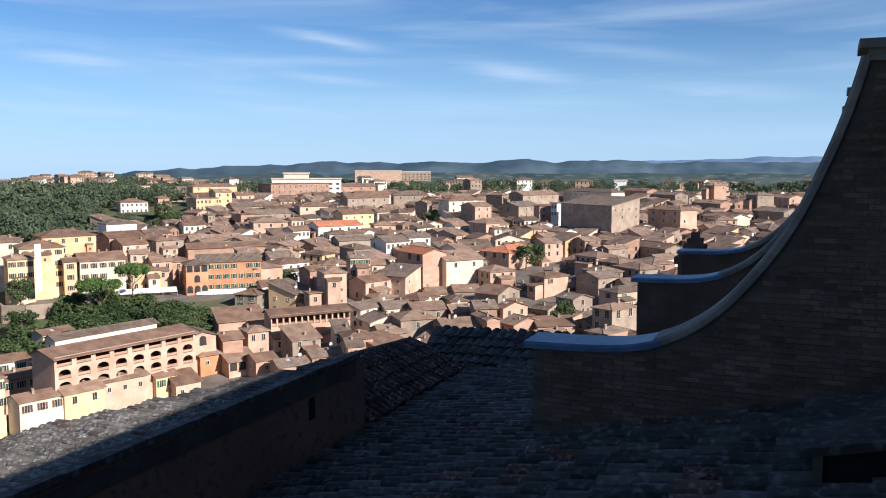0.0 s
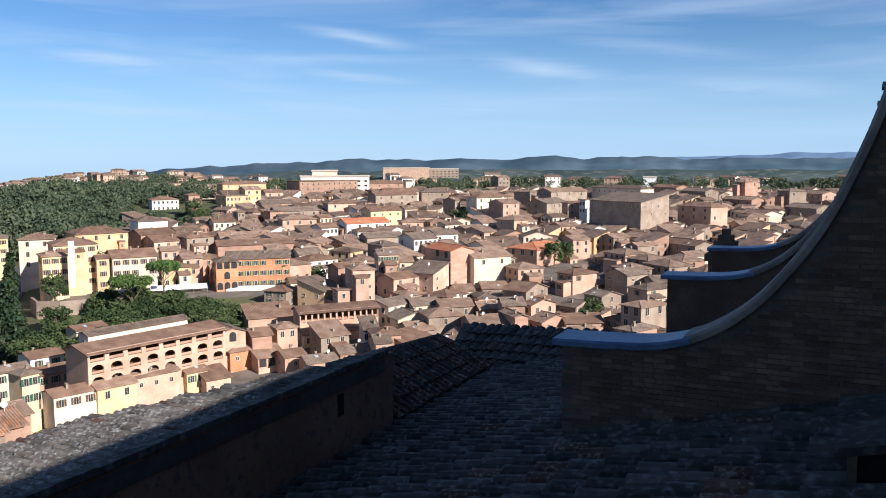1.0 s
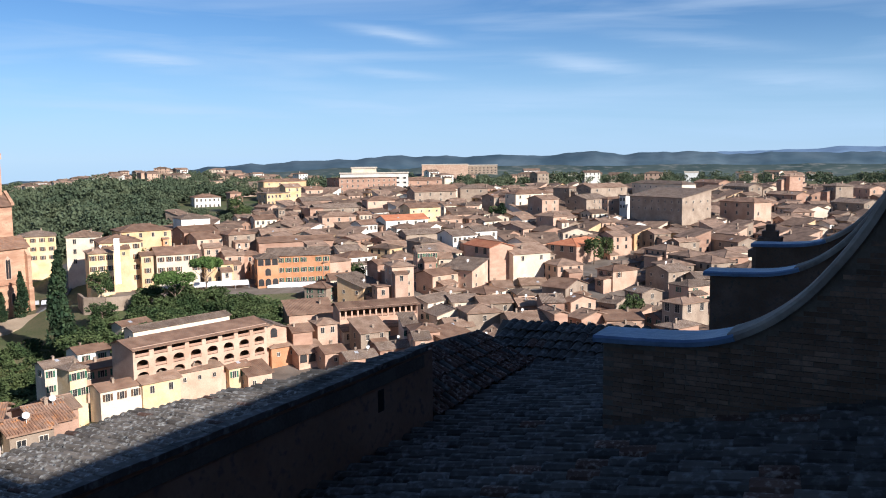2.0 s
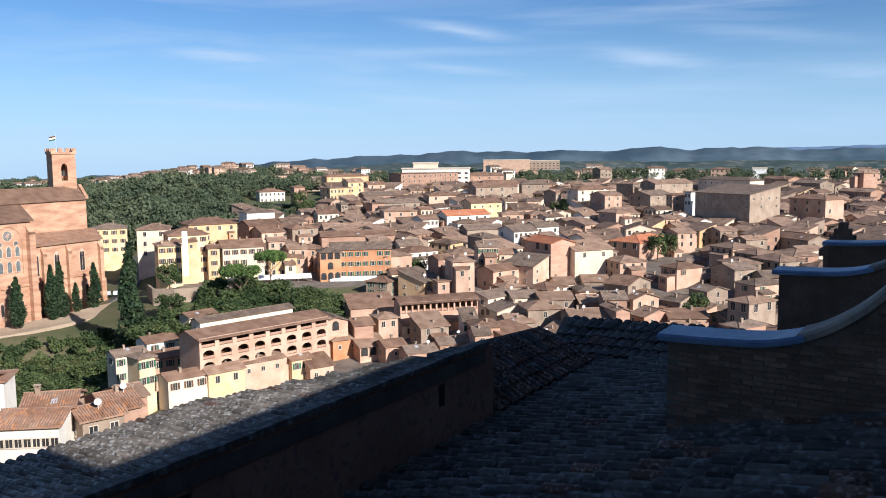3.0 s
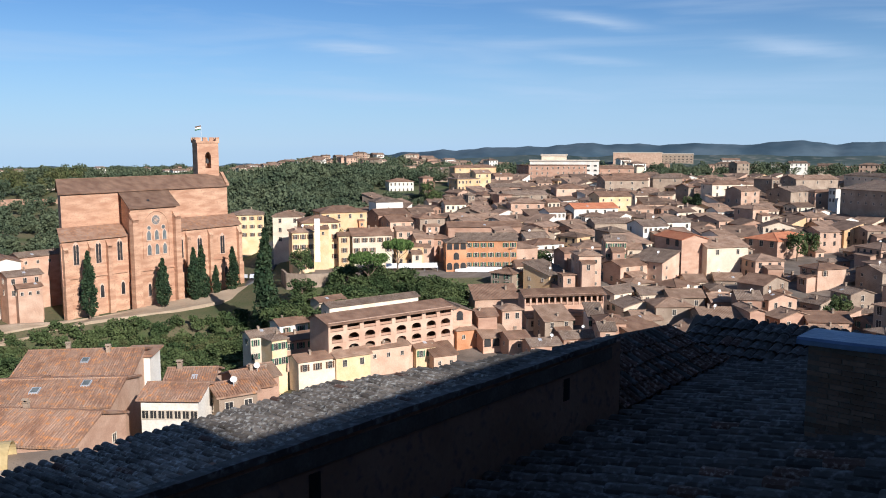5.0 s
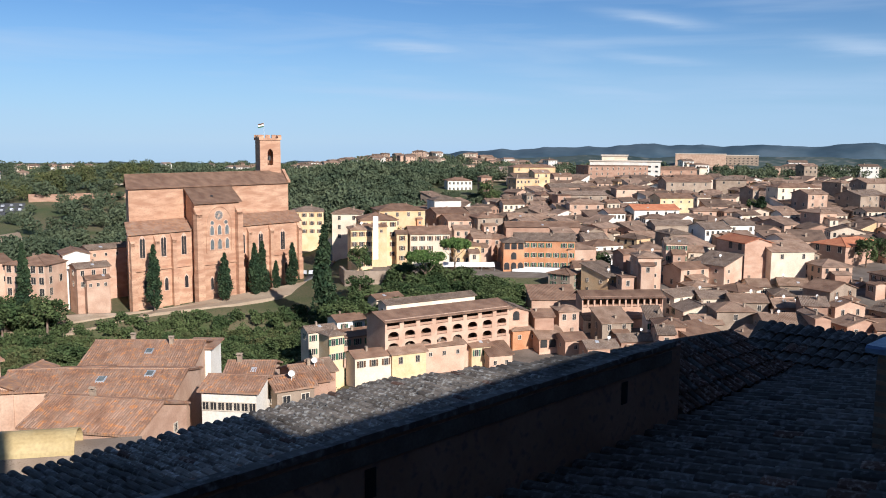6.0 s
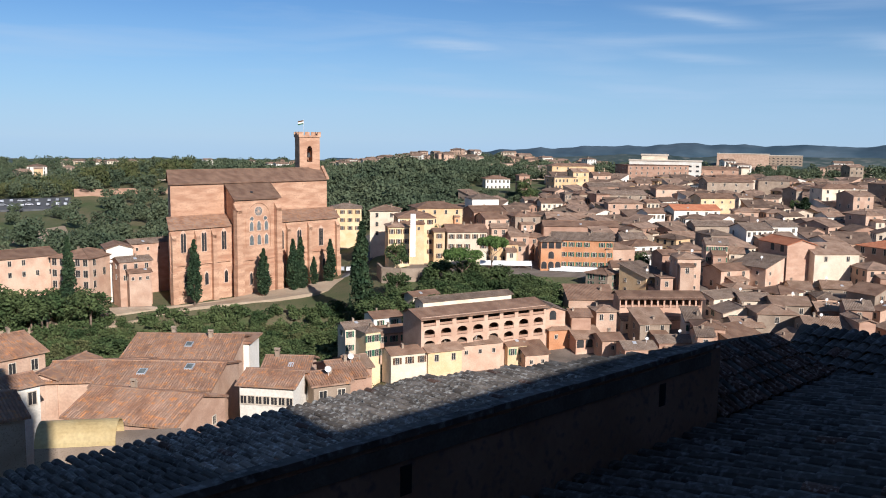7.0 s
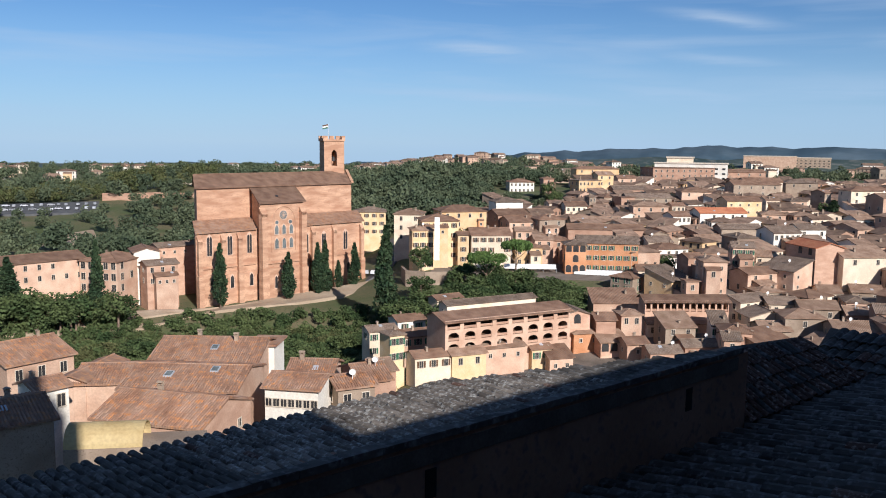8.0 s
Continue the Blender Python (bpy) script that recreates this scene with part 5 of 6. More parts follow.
patch("pavement", "pale earth path along the foot of the church", "path", ((53, 276), (46, 273), (40, 283), (35, 292), (31.2, 306), (30.2, 322), (31.4, 322), (35.4, 299), (40, 289), (46, 279), (53, 282)), M["earth"])


def car_mesh():
    bm = bmesh.new()
    prism(bm, [(-2.1, 0.3), (2.1, 0.3), (2.1, 0.8), (1.2, 0.95), (0.6, 1.45), (-1.2, 1.45), (-1.8, 0.95), (-2.1, 0.9)], -0.85, 0.85)
    return mesh_of("body", bm, M["car"])


CAR = car_mesh()
bm = bmesh.new()
tube(bm, (0, -0.12, 0.32), (0, 0.12, 0.32), 0.32, 0.32, 10)
WHEEL = mesh_of("wheel", bm, M["black"])
bm = bmesh.new()
prism(bm, [(-1.55, 1.0), (1.05, 1.0), (0.55, 1.38), (-1.15, 1.38)], -0.87, 0.87)
CARGLASS = mesh_of("window", bm, M["glass"])
car_rnd = random.Random(61)
for k in range(26):
    if k < 22:
        az, r = 47.5 + (k % 11) * 0.50 + car_rnd.uniform(-0.1, 0.1), 538 + (k // 11) * 15 + car_rnd.uniform(-2, 2)
    else:
        az, r = 29.0 + (k - 22) * 0.45, 318 + (k - 22) * 7
    x, y = -r * math.sin(radians(az)), r * math.cos(radians(az))
    car = empty("car", pose(x, y, ground_z(x, y) + 0.85, 0, 0, az + car_rnd.choice((90, 84, 0))), "small parked car with pale paint", "car", "parked cars")
    part("body", CAR, None, car)
    part("window", CARGLASS, None, car)
    for wx in (-1.3, 1.3):
        for wy in (-0.78, 0.78):
            part("wheel", WHEEL, None, car).location = (wx, wy, 0)

# white sheeting on the yellow house
sheet = empty("scaffold_sheet", pose(-128.6, 268.6, -41, 0, 0, 30), "tall white sheeting hung on the yellow house front", "sheeting")
bm = bmesh.new()
box(bm, -0.9, 0.9, -0.2, 0.1, 0, 15.2)
for k in range(5):
    box(bm, -0.95, 0.95, -0.26, -0.18, 2.8 * k + 0.5, 2.8 * k + 0.7)
part("sheet", bm, M["canvas"], sheet)

# ochre barrel vault on a low house under the cathedral
vault = empty("barrel_vault", pose(-63.2, 58.4, -29.0, 0, 0, 33), "ochre barrel-vaulted roof with a white end wall", "roof")
bm = bmesh.new()
r = 2.1
outer = [(r * math.cos(math.pi * k / 14), 1.9 * math.sin(math.pi * k / 14)) for k in range(15)]
inner = [(x * 0.95, z * 0.95) for x, z in outer[::-1]]
prism(bm, outer + inner, -3.6, 3.6, 0, Matrix.Rotation(math.pi / 2, 4, "Z"))
part("vault", bm, M["ochremetal"], vault)
bm = bmesh.new()
prism(bm, [(x * 0.94, z * 0.94) for x, z in outer], 2.6, 2.8, 0, Matrix.Rotation(-math.pi / 2, 4, "Z"))
part("end_wall", bm, M["canvas"], vault)
bm = bmesh.new()
box(bm, -3.6, 9.0, -2.2, 2.2, -8, 0.0)
part("base", bm, M["stone"], vault)

retaining_wall(((-112, 272), (-96, 280), (-66, 284)), -51, 4.2, "shade-toned brown stone terrace wall below the market awnings")
# ---- trees ----


def leaf_cloud(rng, centres, radii, count, size, flat=1.0):
    """Vertices and quads of many small leaf sprays on the skins of lumpy clumps."""
    n = count * len(centres)
    c = np.repeat(np.array(centres), count, axis=0)
    r = np.repeat(np.array(radii), count)[:, None]
    d = rng.normal(size=(n, 3))
    d /= np.linalg.norm(d, axis=1)[:, None]
    p = c + d * r * rng.uniform(0.70, 1.08, (n, 1)) * np.array([1, 1, flat])
    a = rng.normal(size=(n, 3)) + d * 0.4
    a /= np.linalg.norm(a, axis=1)[:, None]
    b = np.cross(a, rng.normal(size=(n, 3)))
    b /= np.linalg.norm(b, axis=1)[:, None]
    s = size * rng.uniform(0.6, 1.4, (n, 1))
    q = np.stack([p - a * s, p - b * s * 0.6, p + a * s, p + b * s * 0.6], axis=1).reshape(-1, 3)
    return q


def leaf_mesh(name, q, material):
    me = bpy.data.meshes.new(name)
    me.from_pydata(q.tolist(), [], np.arange(len(q)).reshape(-1, 4).tolist())
    me.materials.append(material)
    return me


def broad_crown(seed, material):
    rng = np.random.default_rng(seed)
    centres, radii = [], []
    for k in range(17):
        a, e = rng.uniform(0, 2 * math.pi), rng.uniform(0, 1)
        rr = 3.4 * math.sqrt(rng.uniform(0.05, 1)) * math.sqrt(1 - (e - 0.4) ** 2)
        centres.append((rr * math.cos(a), rr * math.sin(a), 3.4 + 5.6 * e))
        radii.append(rng.uniform(1.1, 1.9))
    return leaf_mesh("crown", leaf_cloud(rng, centres, radii, 110, 0.34, 0.85), material)


def cypress_crown(seed):
    rng = np.random.default_rng(seed)
    centres, radii = [], []
    for k in range(26):
        z = 0.5 + 9.2 * (k / 25) ** 0.95
        w = 1.15 * min(1, 0.35 + z / 2.2) * (1 - (z / 10.2) ** 2.2)
        a = rng.uniform(0, 2 * math.pi)
        centres.append((0.30 * w * math.cos(a), 0.30 * w * math.sin(a), z))
        radii.append(max(0.16, w))
    return leaf_mesh("crown", leaf_cloud(rng, centres, radii, 150, 0.20), M["cypress"])


def pine_crown(seed):
    rng = np.random.default_rng(seed)
    centres, radii = [], []
    for k in range(24):
        a, q = rng.uniform(0, 2 * math.pi), math.sqrt(rng.uniform(0, 1))
        centres.append((4.6 * q * math.cos(a), 4.6 * q * math.sin(a), 8.3 + 1.0 * (1 - q * q) + rng.uniform(-0.2, 0.2)))
        radii.append(rng.uniform(1.1, 1.6))
    return leaf_mesh("crown", leaf_cloud(rng, centres, radii, 260, 0.22, 0.62), M["pine"])


def trunk_mesh(h, r, limbs, spread):
    bm = bmesh.new()
    tube(bm, (0, 0, -1.5), (0.1, 0.05, h * 0.55), r, r * 0.7)
    tube(bm, (0.1, 0.05, h * 0.55), (0.0, 0.1, h), r * 0.7, r * 0.3)
    for k in range(limbs):
        a = 2.4 * k
        z = h * (0.5 + 0.4 * k / max(1, limbs))
        tube(bm, (0.08, 0.05, z), (spread * math.cos(a), spread * math.sin(a), z + spread * 0.7), r * 0.4, r * 0.12, 5)
    return mesh_of("trunk", bm, M["bark"])


CROWNS = {
    "broad": [broad_crown(s, M["leaf"]) for s in (1, 2, 3)],
    "dry": [broad_crown(s, M["leafdry"]) for s in (4, 5)],
    "cypress": [cypress_crown(6), cypress_crown(7)],
    "pine": [pine_crown(8), pine_crown(9)],
}
TRUNKS = {"broad": trunk_mesh(7.0, 0.28, 6, 2.6), "cypress": trunk_mesh(9.0, 0.16, 0, 0), "pine": trunk_mesh(8.2, 0.30, 7, 3.2)}
TRUNKS["dry"] = TRUNKS["broad"]
TREE_WORDS = {"broad": ("dark green leafy tree on the hillside", "tree"), "dry": ("yellowish green bush turning dry on the bank", "bush"), "cypress": ("tall narrow dark cypress", "cypress"), "pine": ("umbrella pine with a flat bright green crown", "pine tree")}
tree_rnd = random.Random(11)


def tree(x, y, h, kind="broad", wide=1.0, z=None, group="", label=""):
    """h: height; the canonical trees are 10 m high."""
    s = h / 10
    base = ground_z(x, y) if z is None else z
    words, cat = TREE_WORDS[kind]
    top = empty({"dry": "bush", "broad": "tree"}.get(kind, kind + ("_tree" if kind == "pine" else "")), pose(x, y, base, 0, 0, tree_rnd.uniform(0, 360)) @ Matrix.Diagonal((s * wide, s * wide, s, 1)), label or words, cat, group or "trees round the town")
    part("trunk", TRUNKS[kind], None, top)
    part("crown", tree_rnd.choice(CROWNS[kind]), None, top)


# cypresses along the church and the bank
for x, y, z, h, w in ((-184.4, 219.9, -53.5, 20.5, 0.95), (-173.3, 242.4, -53.8, 16.0, 1.25), (-169.4, 254.8, -54.0, 18.5, 1.0), (-168.6, 258.4, -54.0, 19.0, 1.05), (-167.0, 264.8, -53.0, 10.0, 1.3), (-164.5, 272.2, -53.5, 16.5, 1.15), (-205.1, 187.7, -53.0, 23.0, 0.8), (-226.2, 173.4, -53.0, 18.0, 1.6), (-127.2, 229.0, -56.0, 31.0, 0.95), (-148, 300, -50, 12, 1.0)):
    tree(x, y, h, "cypress", w, z, "cypresses by the church")
tree(-98.6, 267.4, 15.0, "pine", 0.80, -47.0)
tree(-104.5, 256.0, 15.5, "pine", 0.78, -50.5)
tree(-4.2, 448, 15, "cypress", 2.6, -40)
tree(-8.5, 452, 11, "broad", 0.8, -38)

# the bank below the church and the slope below the yellow houses
rnd = random.Random(21)
for k in range(300):
    az = rnd.uniform(29.5, 55)
    r = rnd.uniform(196, 272)
    x, y = -r * math.sin(radians(az)), r * math.cos(radians(az))
    if r > 262 and rnd.random() < 0.6 or (46 < az < 50 and 240 < r < 262):
        continue
    kind = "dry" if rnd.random() < 0.24 else "broad"
    tree(x, y, rnd.uniform(3.0, 5.0) if r > 255 else rnd.uniform(4.5, 8.5), kind, rnd.uniform(1.2, 1.8), ground_z(x, y) - 1.5, group="bushes and trees on the bank")
for k in range(150):
    az, r = rnd.uniform(15.5, 31.0), rnd.uniform(238, 284)
    if az < 18.5 and r > 272 or az > 25 and r > 272:
        continue
    x, y = -r * math.sin(radians(az)), r * math.cos(radians(az))
    tree(x, y, rnd.uniform(5, 9), "broad", rnd.uniform(1.2, 1.6), ground_z(x, y) - 1.5, group="trees below the yellow houses")
for k in range(16):
    az, r = 46.5 + k * 0.55 + rnd.uniform(-0.2, 0.2), 272 + rnd.uniform(0, 10)
    if abs(az - 47.6) > 0.5:
        tree(-r * math.sin(radians(az)), r * math.cos(radians(az)), rnd.uniform(11, 13.5), "broad", rnd.uniform(1.1, 1.35), -58.0, "dark trees before the convent")
for x, y, h in ((-131.5, 262, 10), (-116, 268, 5), (-126, 300, 11), (-150, 330, 11), (-156, 345, 12), (-140, 318, 9), (-160, 318, 7)):
    tree(x, y, h, "broad", 1.0)
for az, r, h in ((-5.6, 340, 11), (-6.4, 352, 9), (-8.2, 262, 9), (-7.6, 258, 7), (17.6, 480, 11), (18.2, 500, 13), (4.2, 300, 6), (10.3, 297, 8)):
    tree(-r * math.sin(radians(az)), r * math.cos(radians(az)), h, "broad", 0.9)


def woods(name, label, spots, seed, size, count, leaf, material):
    """Many far crowns as one thing: lumpy heads of leaf sprays."""
    rng = np.random.default_rng(seed)
    out = []
    for x, y, z, h in spots:
        n = 5
        c = [(x + rng.uniform(-0.32, 0.32) * h, y + rng.uniform(-0.32, 0.32) * h, z + h * rng.uniform(0.35, 0.8)) for _ in range(n)]
        out.append(leaf_cloud(rng, c, [h * rng.uniform(0.20, 0.34) for _ in range(n)], count, leaf * h / 10, 0.85))
    ob = new(name, leaf_mesh(name, np.concatenate(out), material))
    tagged(ob, label, "woods", kind="stuff")


def scatter(seed, n, az0, az1, r0, r1, h0, h1, power=1.0):
    g = random.Random(seed)
    out = []
    for _ in range(n):
        az, r = radians(g.uniform(az0, az1)), r0 + (r1 - r0) * g.random() ** power
        x, y = -r * math.sin(az), r * math.cos(az)
        a = math.degrees(az)
        if 46.8 < a < 53.4 and 526 < r < 570 or 47.2 < a < 50.6 and 430 < r < 482:  # the car park and the field stay open
            continue
        tall = g.uniform(h0, h1)
        out.append((x, y, ground_z(x, y) - 1, min(tall, 8.0) if 46.8 < a < 53.4 and 480 < r < 530 else tall))
    return out


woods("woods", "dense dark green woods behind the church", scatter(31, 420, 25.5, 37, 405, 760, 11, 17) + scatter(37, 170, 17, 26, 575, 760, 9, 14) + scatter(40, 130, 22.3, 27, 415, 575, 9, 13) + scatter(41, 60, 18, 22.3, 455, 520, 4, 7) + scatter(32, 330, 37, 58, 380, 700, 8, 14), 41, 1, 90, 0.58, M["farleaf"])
woods("woods", "yellowish trees on the fortress hill", scatter(33, 60, 40, 47, 585, 680, 9, 14) + scatter(43, 60, 47, 54, 572, 640, 7, 11), 42, 1, 90, 0.55, M["leafdry"])
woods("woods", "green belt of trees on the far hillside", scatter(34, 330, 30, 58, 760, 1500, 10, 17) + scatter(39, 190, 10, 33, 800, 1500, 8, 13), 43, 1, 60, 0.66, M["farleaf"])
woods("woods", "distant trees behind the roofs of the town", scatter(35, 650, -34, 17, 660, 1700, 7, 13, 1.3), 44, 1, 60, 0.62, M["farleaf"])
woods("woods", "dense shrubs on the steep edge below the church", scatter(38, 420, 30.5, 54, 248, 279, 2.4, 5.0), 46, 1, 44, 0.9, M["leaf"])
woods("woods", "low shrubs covering the bank below the church", scatter(36, 1500, 28.5, 56, 190, 270, 2.0, 4.6), 45, 1, 44, 0.7, M["leafdry"])

# scattered far houses among the trees
far = random.Random(51)
suburb = Quarter()
for n, az0, az1, r0, r1, l0, l1 in ((95, 13, 34, 880, 1280, 1, 5), (26, 34, 55, 700, 1300, 3, 7), (60, -26, 10, 680, 1500, 2, 6)):
    for k in range(n):
        az, r = far.uniform(az0, az1), far.uniform(r0, r1)
        x, y = -r * math.sin(radians(az)), r * math.cos(radians(az))
        suburb.add(x, y, ground_z(x, y) + far.uniform(l0, l1), far.uniform(9, 17), 10, 7, az + far.uniform(-25, 40), far.choice(("pink", "cream", "stone", "pink", "white")), far.choice(("gable", "hip")), far)
suburb.finish("suburb", "scattered pale houses among the trees on far slopes")

# ---- the cathedral's aisle, seen from its roof walk: u runs along the nave, v across it towards the nave ----
NAVE = Matrix.Rotation(radians(-24.26), 4, "Z")  # local x is v, local y is u
TIP_V, TIP_Z = -3.39, -2.30
BAYS = (10.38, 17.0, 22.65)


VOLUTE = ((-1.0, -2.38), (0.0, -2.37), (0.9, -2.34), (1.35, -2.28), (1.8, -2.12), (2.3, -1.76), (2.75, -1.23), (3.1, -0.67), (3.40, 0.02), (3.59, 0.56), (3.74, 1.12), (3.90, 1.85))
VOLUTE_END = 3.74


def volute_z(s):
    """Height of the buttress's top edge at s metres in from its tip: a smooth curve through its set-out heights."""
    for k in range(1, len(VOLUTE) - 2):
        (xa, za), (xb, zb) = VOLUTE[k], VOLUTE[k + 1]
        if s <= xb or k == len(VOLUTE) - 3:
            ga = (zb - VOLUTE[k - 1][1]) / (xb - VOLUTE[k - 1][0])
            gb = (VOLUTE[k + 2][1] - za) / (VOLUTE[k + 2][0] - xa)
            q, span = max(-0.2, (s - xa) / (xb - xa)), xb - xa
            return za * (1 + 2 * q) * (1 - q) ** 2 + zb * q * q * (3 - 2 * q) + span * q * (1 - q) * (ga * (1 - q) - gb * q)


def arc(s0, s1, n):
    return [(s0 + (s1 - s0) * i / n) for i in range(n + 1)]


def buttress(u, thick, label):
    top = empty("buttress", NAVE @ pose(TIP_V, u, 0), label, "buttress", group="buttresses along the aisle")
    bm = bmesh.new()
    ss = arc(0, VOLUTE_END, 30)
    prism(bm, [(s, volute_z(s)) for s in ss] + [(5.2, volute_z(VOLUTE_END)), (5.2, -9), (0, -9)], 0.0, thick)
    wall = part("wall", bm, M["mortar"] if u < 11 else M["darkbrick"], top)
    # moulded coping in two courses that follow the curve
    for name, rise, out, mt, lab, s0, s1 in (("coping", 0.075, 0.045, "coping", "grey stone coping", 1.55, VOLUTE_END), ("flashing", 0.06, 0.075, "lead", "blue-grey lead flashing", -0.12, 1.62)):
        bm = bmesh.new()
        pts = arc(s0, s1, 26)
        rows = []
        for i, s in enumerate(pts):
            e = 0.02
            g = Vector((2 * e, 0, volute_z(s + e) - volute_z(s - e))).normalized()
            nrm = Vector((-g.z, 0, g.x))
            c = Vector((s, 0, volute_z(s)))
            prof = ((-out, -0.025), (-out, rise * 0.55), (-out * 0.5, rise), (thick + out * 0.5, rise), (thick + out, rise * 0.55), (thick + out, -0.025))
            rows.append([bm.verts.new(c + nrm * hgt + Vector((0, yy, 0))) for yy, hgt in prof])
        for a, b in zip(rows, rows[1:]):
            for k in range(6):
                bm.faces.new((a[k], a[(k + 1) % 6], b[(k + 1) % 6], b[k]))
        bm.faces.new(rows[0])
        bm.faces.new(rows[-1][::-1])
        bmesh.ops.recalc_face_normals(bm, faces=bm.faces[:])
        part(name, bm, M[mt], top, lab)
    bm = bmesh.new()
    zt = volute_z(VOLUTE_END)
    box(bm, VOLUTE_END, 5.2, -0.06, thick + 0.06, zt - 0.05, zt + 0.08)
    box(bm, VOLUTE_END - 0.10, 5.2, -0.12, thick + 0.12, zt + 0.08, zt + 0.18)
    part("cornice", bm, M["coping"], top, "moulded stone cornice block")
    return wall


walls = [buttress(u, 0.55, "brick buttress with a curved top and blue lead flashing") for u in BAYS]

# courses of single bricks on the near face of the first buttress
bm = bmesh.new()
box(bm, -0.123, 0.123, -0.012, 0.02, -0.026, 0.026)
BRICK = mesh_of("brick", bm, M["darkbrick"])
brnd = random.Random(71)
count = 0
verts, faces = [], []
row = 0
z = -3.70
while z < 1.7:
    s = 0.13 if row % 2 else 0.0
    while s < 4.9:
        edge = volute_z(min(s + 0.13, VOLUTE_END)) if s < VOLUTE_END else volute_z(VOLUTE_END)
        floor = -3.66 + s * 0.247
        if 0.12 < s and floor < z < min(edge, volute_z(max(0.0, s - 0.13))) - 0.06:
            m = Matrix.Translation((s + brnd.uniform(-0.006, 0.006), brnd.uniform(-0.010, 0.006), z)) @ Matrix.Rotation(radians(brnd.uniform(-1, 1)), 4, "Y")
            if count < 300 and s < 2.3:
                ob = new("brick", BRICK)
                ob.parent = walls[0]
                ob.matrix_basis = m
                count += 1
            else:
                k = len(verts)
                verts.extend(tuple(m @ v.co) for v in BRICK.vertices)
                faces.extend(tuple(k + i for i in p.vertices) for p in BRICK.polygons)
        s += 0.262
    z += 0.064
    row += 1
me = bpy.data.meshes.new("bricks")
me.from_pydata(verts, [], faces)
me.materials.append(mat("old_wall_bricks", (0.130, 0.082, 0.058), (0.195, 0.128, 0.094), 2.2, fine=7, rand=0.65, c=(0.095, 0.076, 0.064), bump=0.7, island=True))
ob = new("bricks", me)
ob.parent = walls[0]
tagged(ob, "old dark bricks laid in courses", kind="stuff")

ROOF_T = math.tan(radians(13.9))


def aisle_z(v):
    return -3.66 + (v + 3.39) * ROOF_T


PAR_V, PAR_Z = -6.95, -3.12
bm = bmesh.new()
box(bm, -7.3, 5.5, -6, 16.4, -0.3, 0.0)
for vtx in bm.verts:
    vtx.co.z += aisle_z(vtx.co.x) - 0.07
deck = part("roof", bm, M["mortar"])
deck.matrix_world = NAVE
tagged(deck, "lean-to aisle roof of worn terracotta tiles in shade", "roof", kind="structure")

bm = bmesh.new()
box(bm, PAR_V - 0.4, PAR_V, -8, 12.2, -16, PAR_Z - 0.1)
par = part("wall_parapet", bm, M["parapet"])
par.matrix_world = NAVE
tagged(par, "stained plaster wall with small slots beside the aisle roof", "wall", kind="structure")
for u in (0.8, 5.67, 10.6):
    bm = bmesh.new()
    # flat black box in place of the slot's unlit depth
    box(bm, -0.02, 0.006, -0.08, 0.08, -0.17, 0.17)
    sl = part("slot", bm, M["black"], par, "dark slot in the wall")
    sl.matrix_parent_inverse = Matrix.Identity(4)
    sl.matrix_basis = pose(PAR_V, u, -3.70)

# unseen nave and taller masses behind and beside the camera, set to shade this roof
bm = bmesh.new()
box(bm, 1.6, 16, -45, 8.6, -30, 1.85)
box(bm, 1.6, 16, 8.6, 70, -30, 2.7)
# extra block, added only to cut sky light on the tiles
box(bm, 8.0, 24, -2, 70, -30, 5.0)
box(bm, 2.2, 10, -40, 0.6, 1.85, 24)
box(bm, 10, 26, -40, -4.0, -30, 24)
# tower and ball sized to cast the shadow on the low roofs
box(bm, 17, 23, -9.6, -3.2, 24, 38)
tube(bm, (20, -6.7, 38), (20, -6.7, 43.5), 1.9, 1.5)
tube(bm, (20, -6.7, 43.5), (20, -6.7, 47.8), 0.7, 0.6)
bmesh.ops.create_icosphere(bm, subdivisions=2, radius=1.2, matrix=Matrix.Translation((20, -6.7, 48.6)))
nave = part("cathedral_nave", bm, M["darkbrick"])
nave.matrix_world = NAVE
tagged(nave, "unseen cathedral nave and taller masses that cast shade", "church wall", kind="structure")


def coppo_mesh(name, length, r0, r1, material):
    bm = bmesh.new()
    n = 5
    ring = lambda r, y, lift: [bm.verts.new((r * math.cos(math.pi * k / n), y, lift + r * 0.85 * math.sin(math.pi * k / n))) for k in range(n + 1)]
    a, b = ring(r0, 0, 0.03), ring(r1, length, 0.0)
    c, e = ring(r0 - 0.018, 0, 0.03), ring(r1 - 0.018, length, 0.0)
    for k in range(n):
        bm.faces.new((a[k], a[k + 1], b[k + 1], b[k]))
        bm.faces.new((c[k + 1], c[k], e[k], e[k + 1]))
        bm.faces.new((a[k + 1], a[k], c[k], c[k + 1]))
    bmesh.ops.recalc_face_normals(bm, faces=bm.faces[:])
    return mesh_of(name, bm, material)


# the dark kinds carry the aisle's shade in their tile colour
BIG = coppo_mesh("tile", 0.52, 0.135, 0.11, M["copposhade"]), coppo_mesh("tile", 0.52, 0.135, 0.11, M["coppored"])
SMALLDARK = coppo_mesh("tile", 0.42, 0.072, 0.058, M["copposhade"]), coppo_mesh("tile", 0.42, 0.072, 0.058, M["coppored"])
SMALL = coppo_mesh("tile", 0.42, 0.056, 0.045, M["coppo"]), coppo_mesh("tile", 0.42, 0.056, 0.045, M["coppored"])


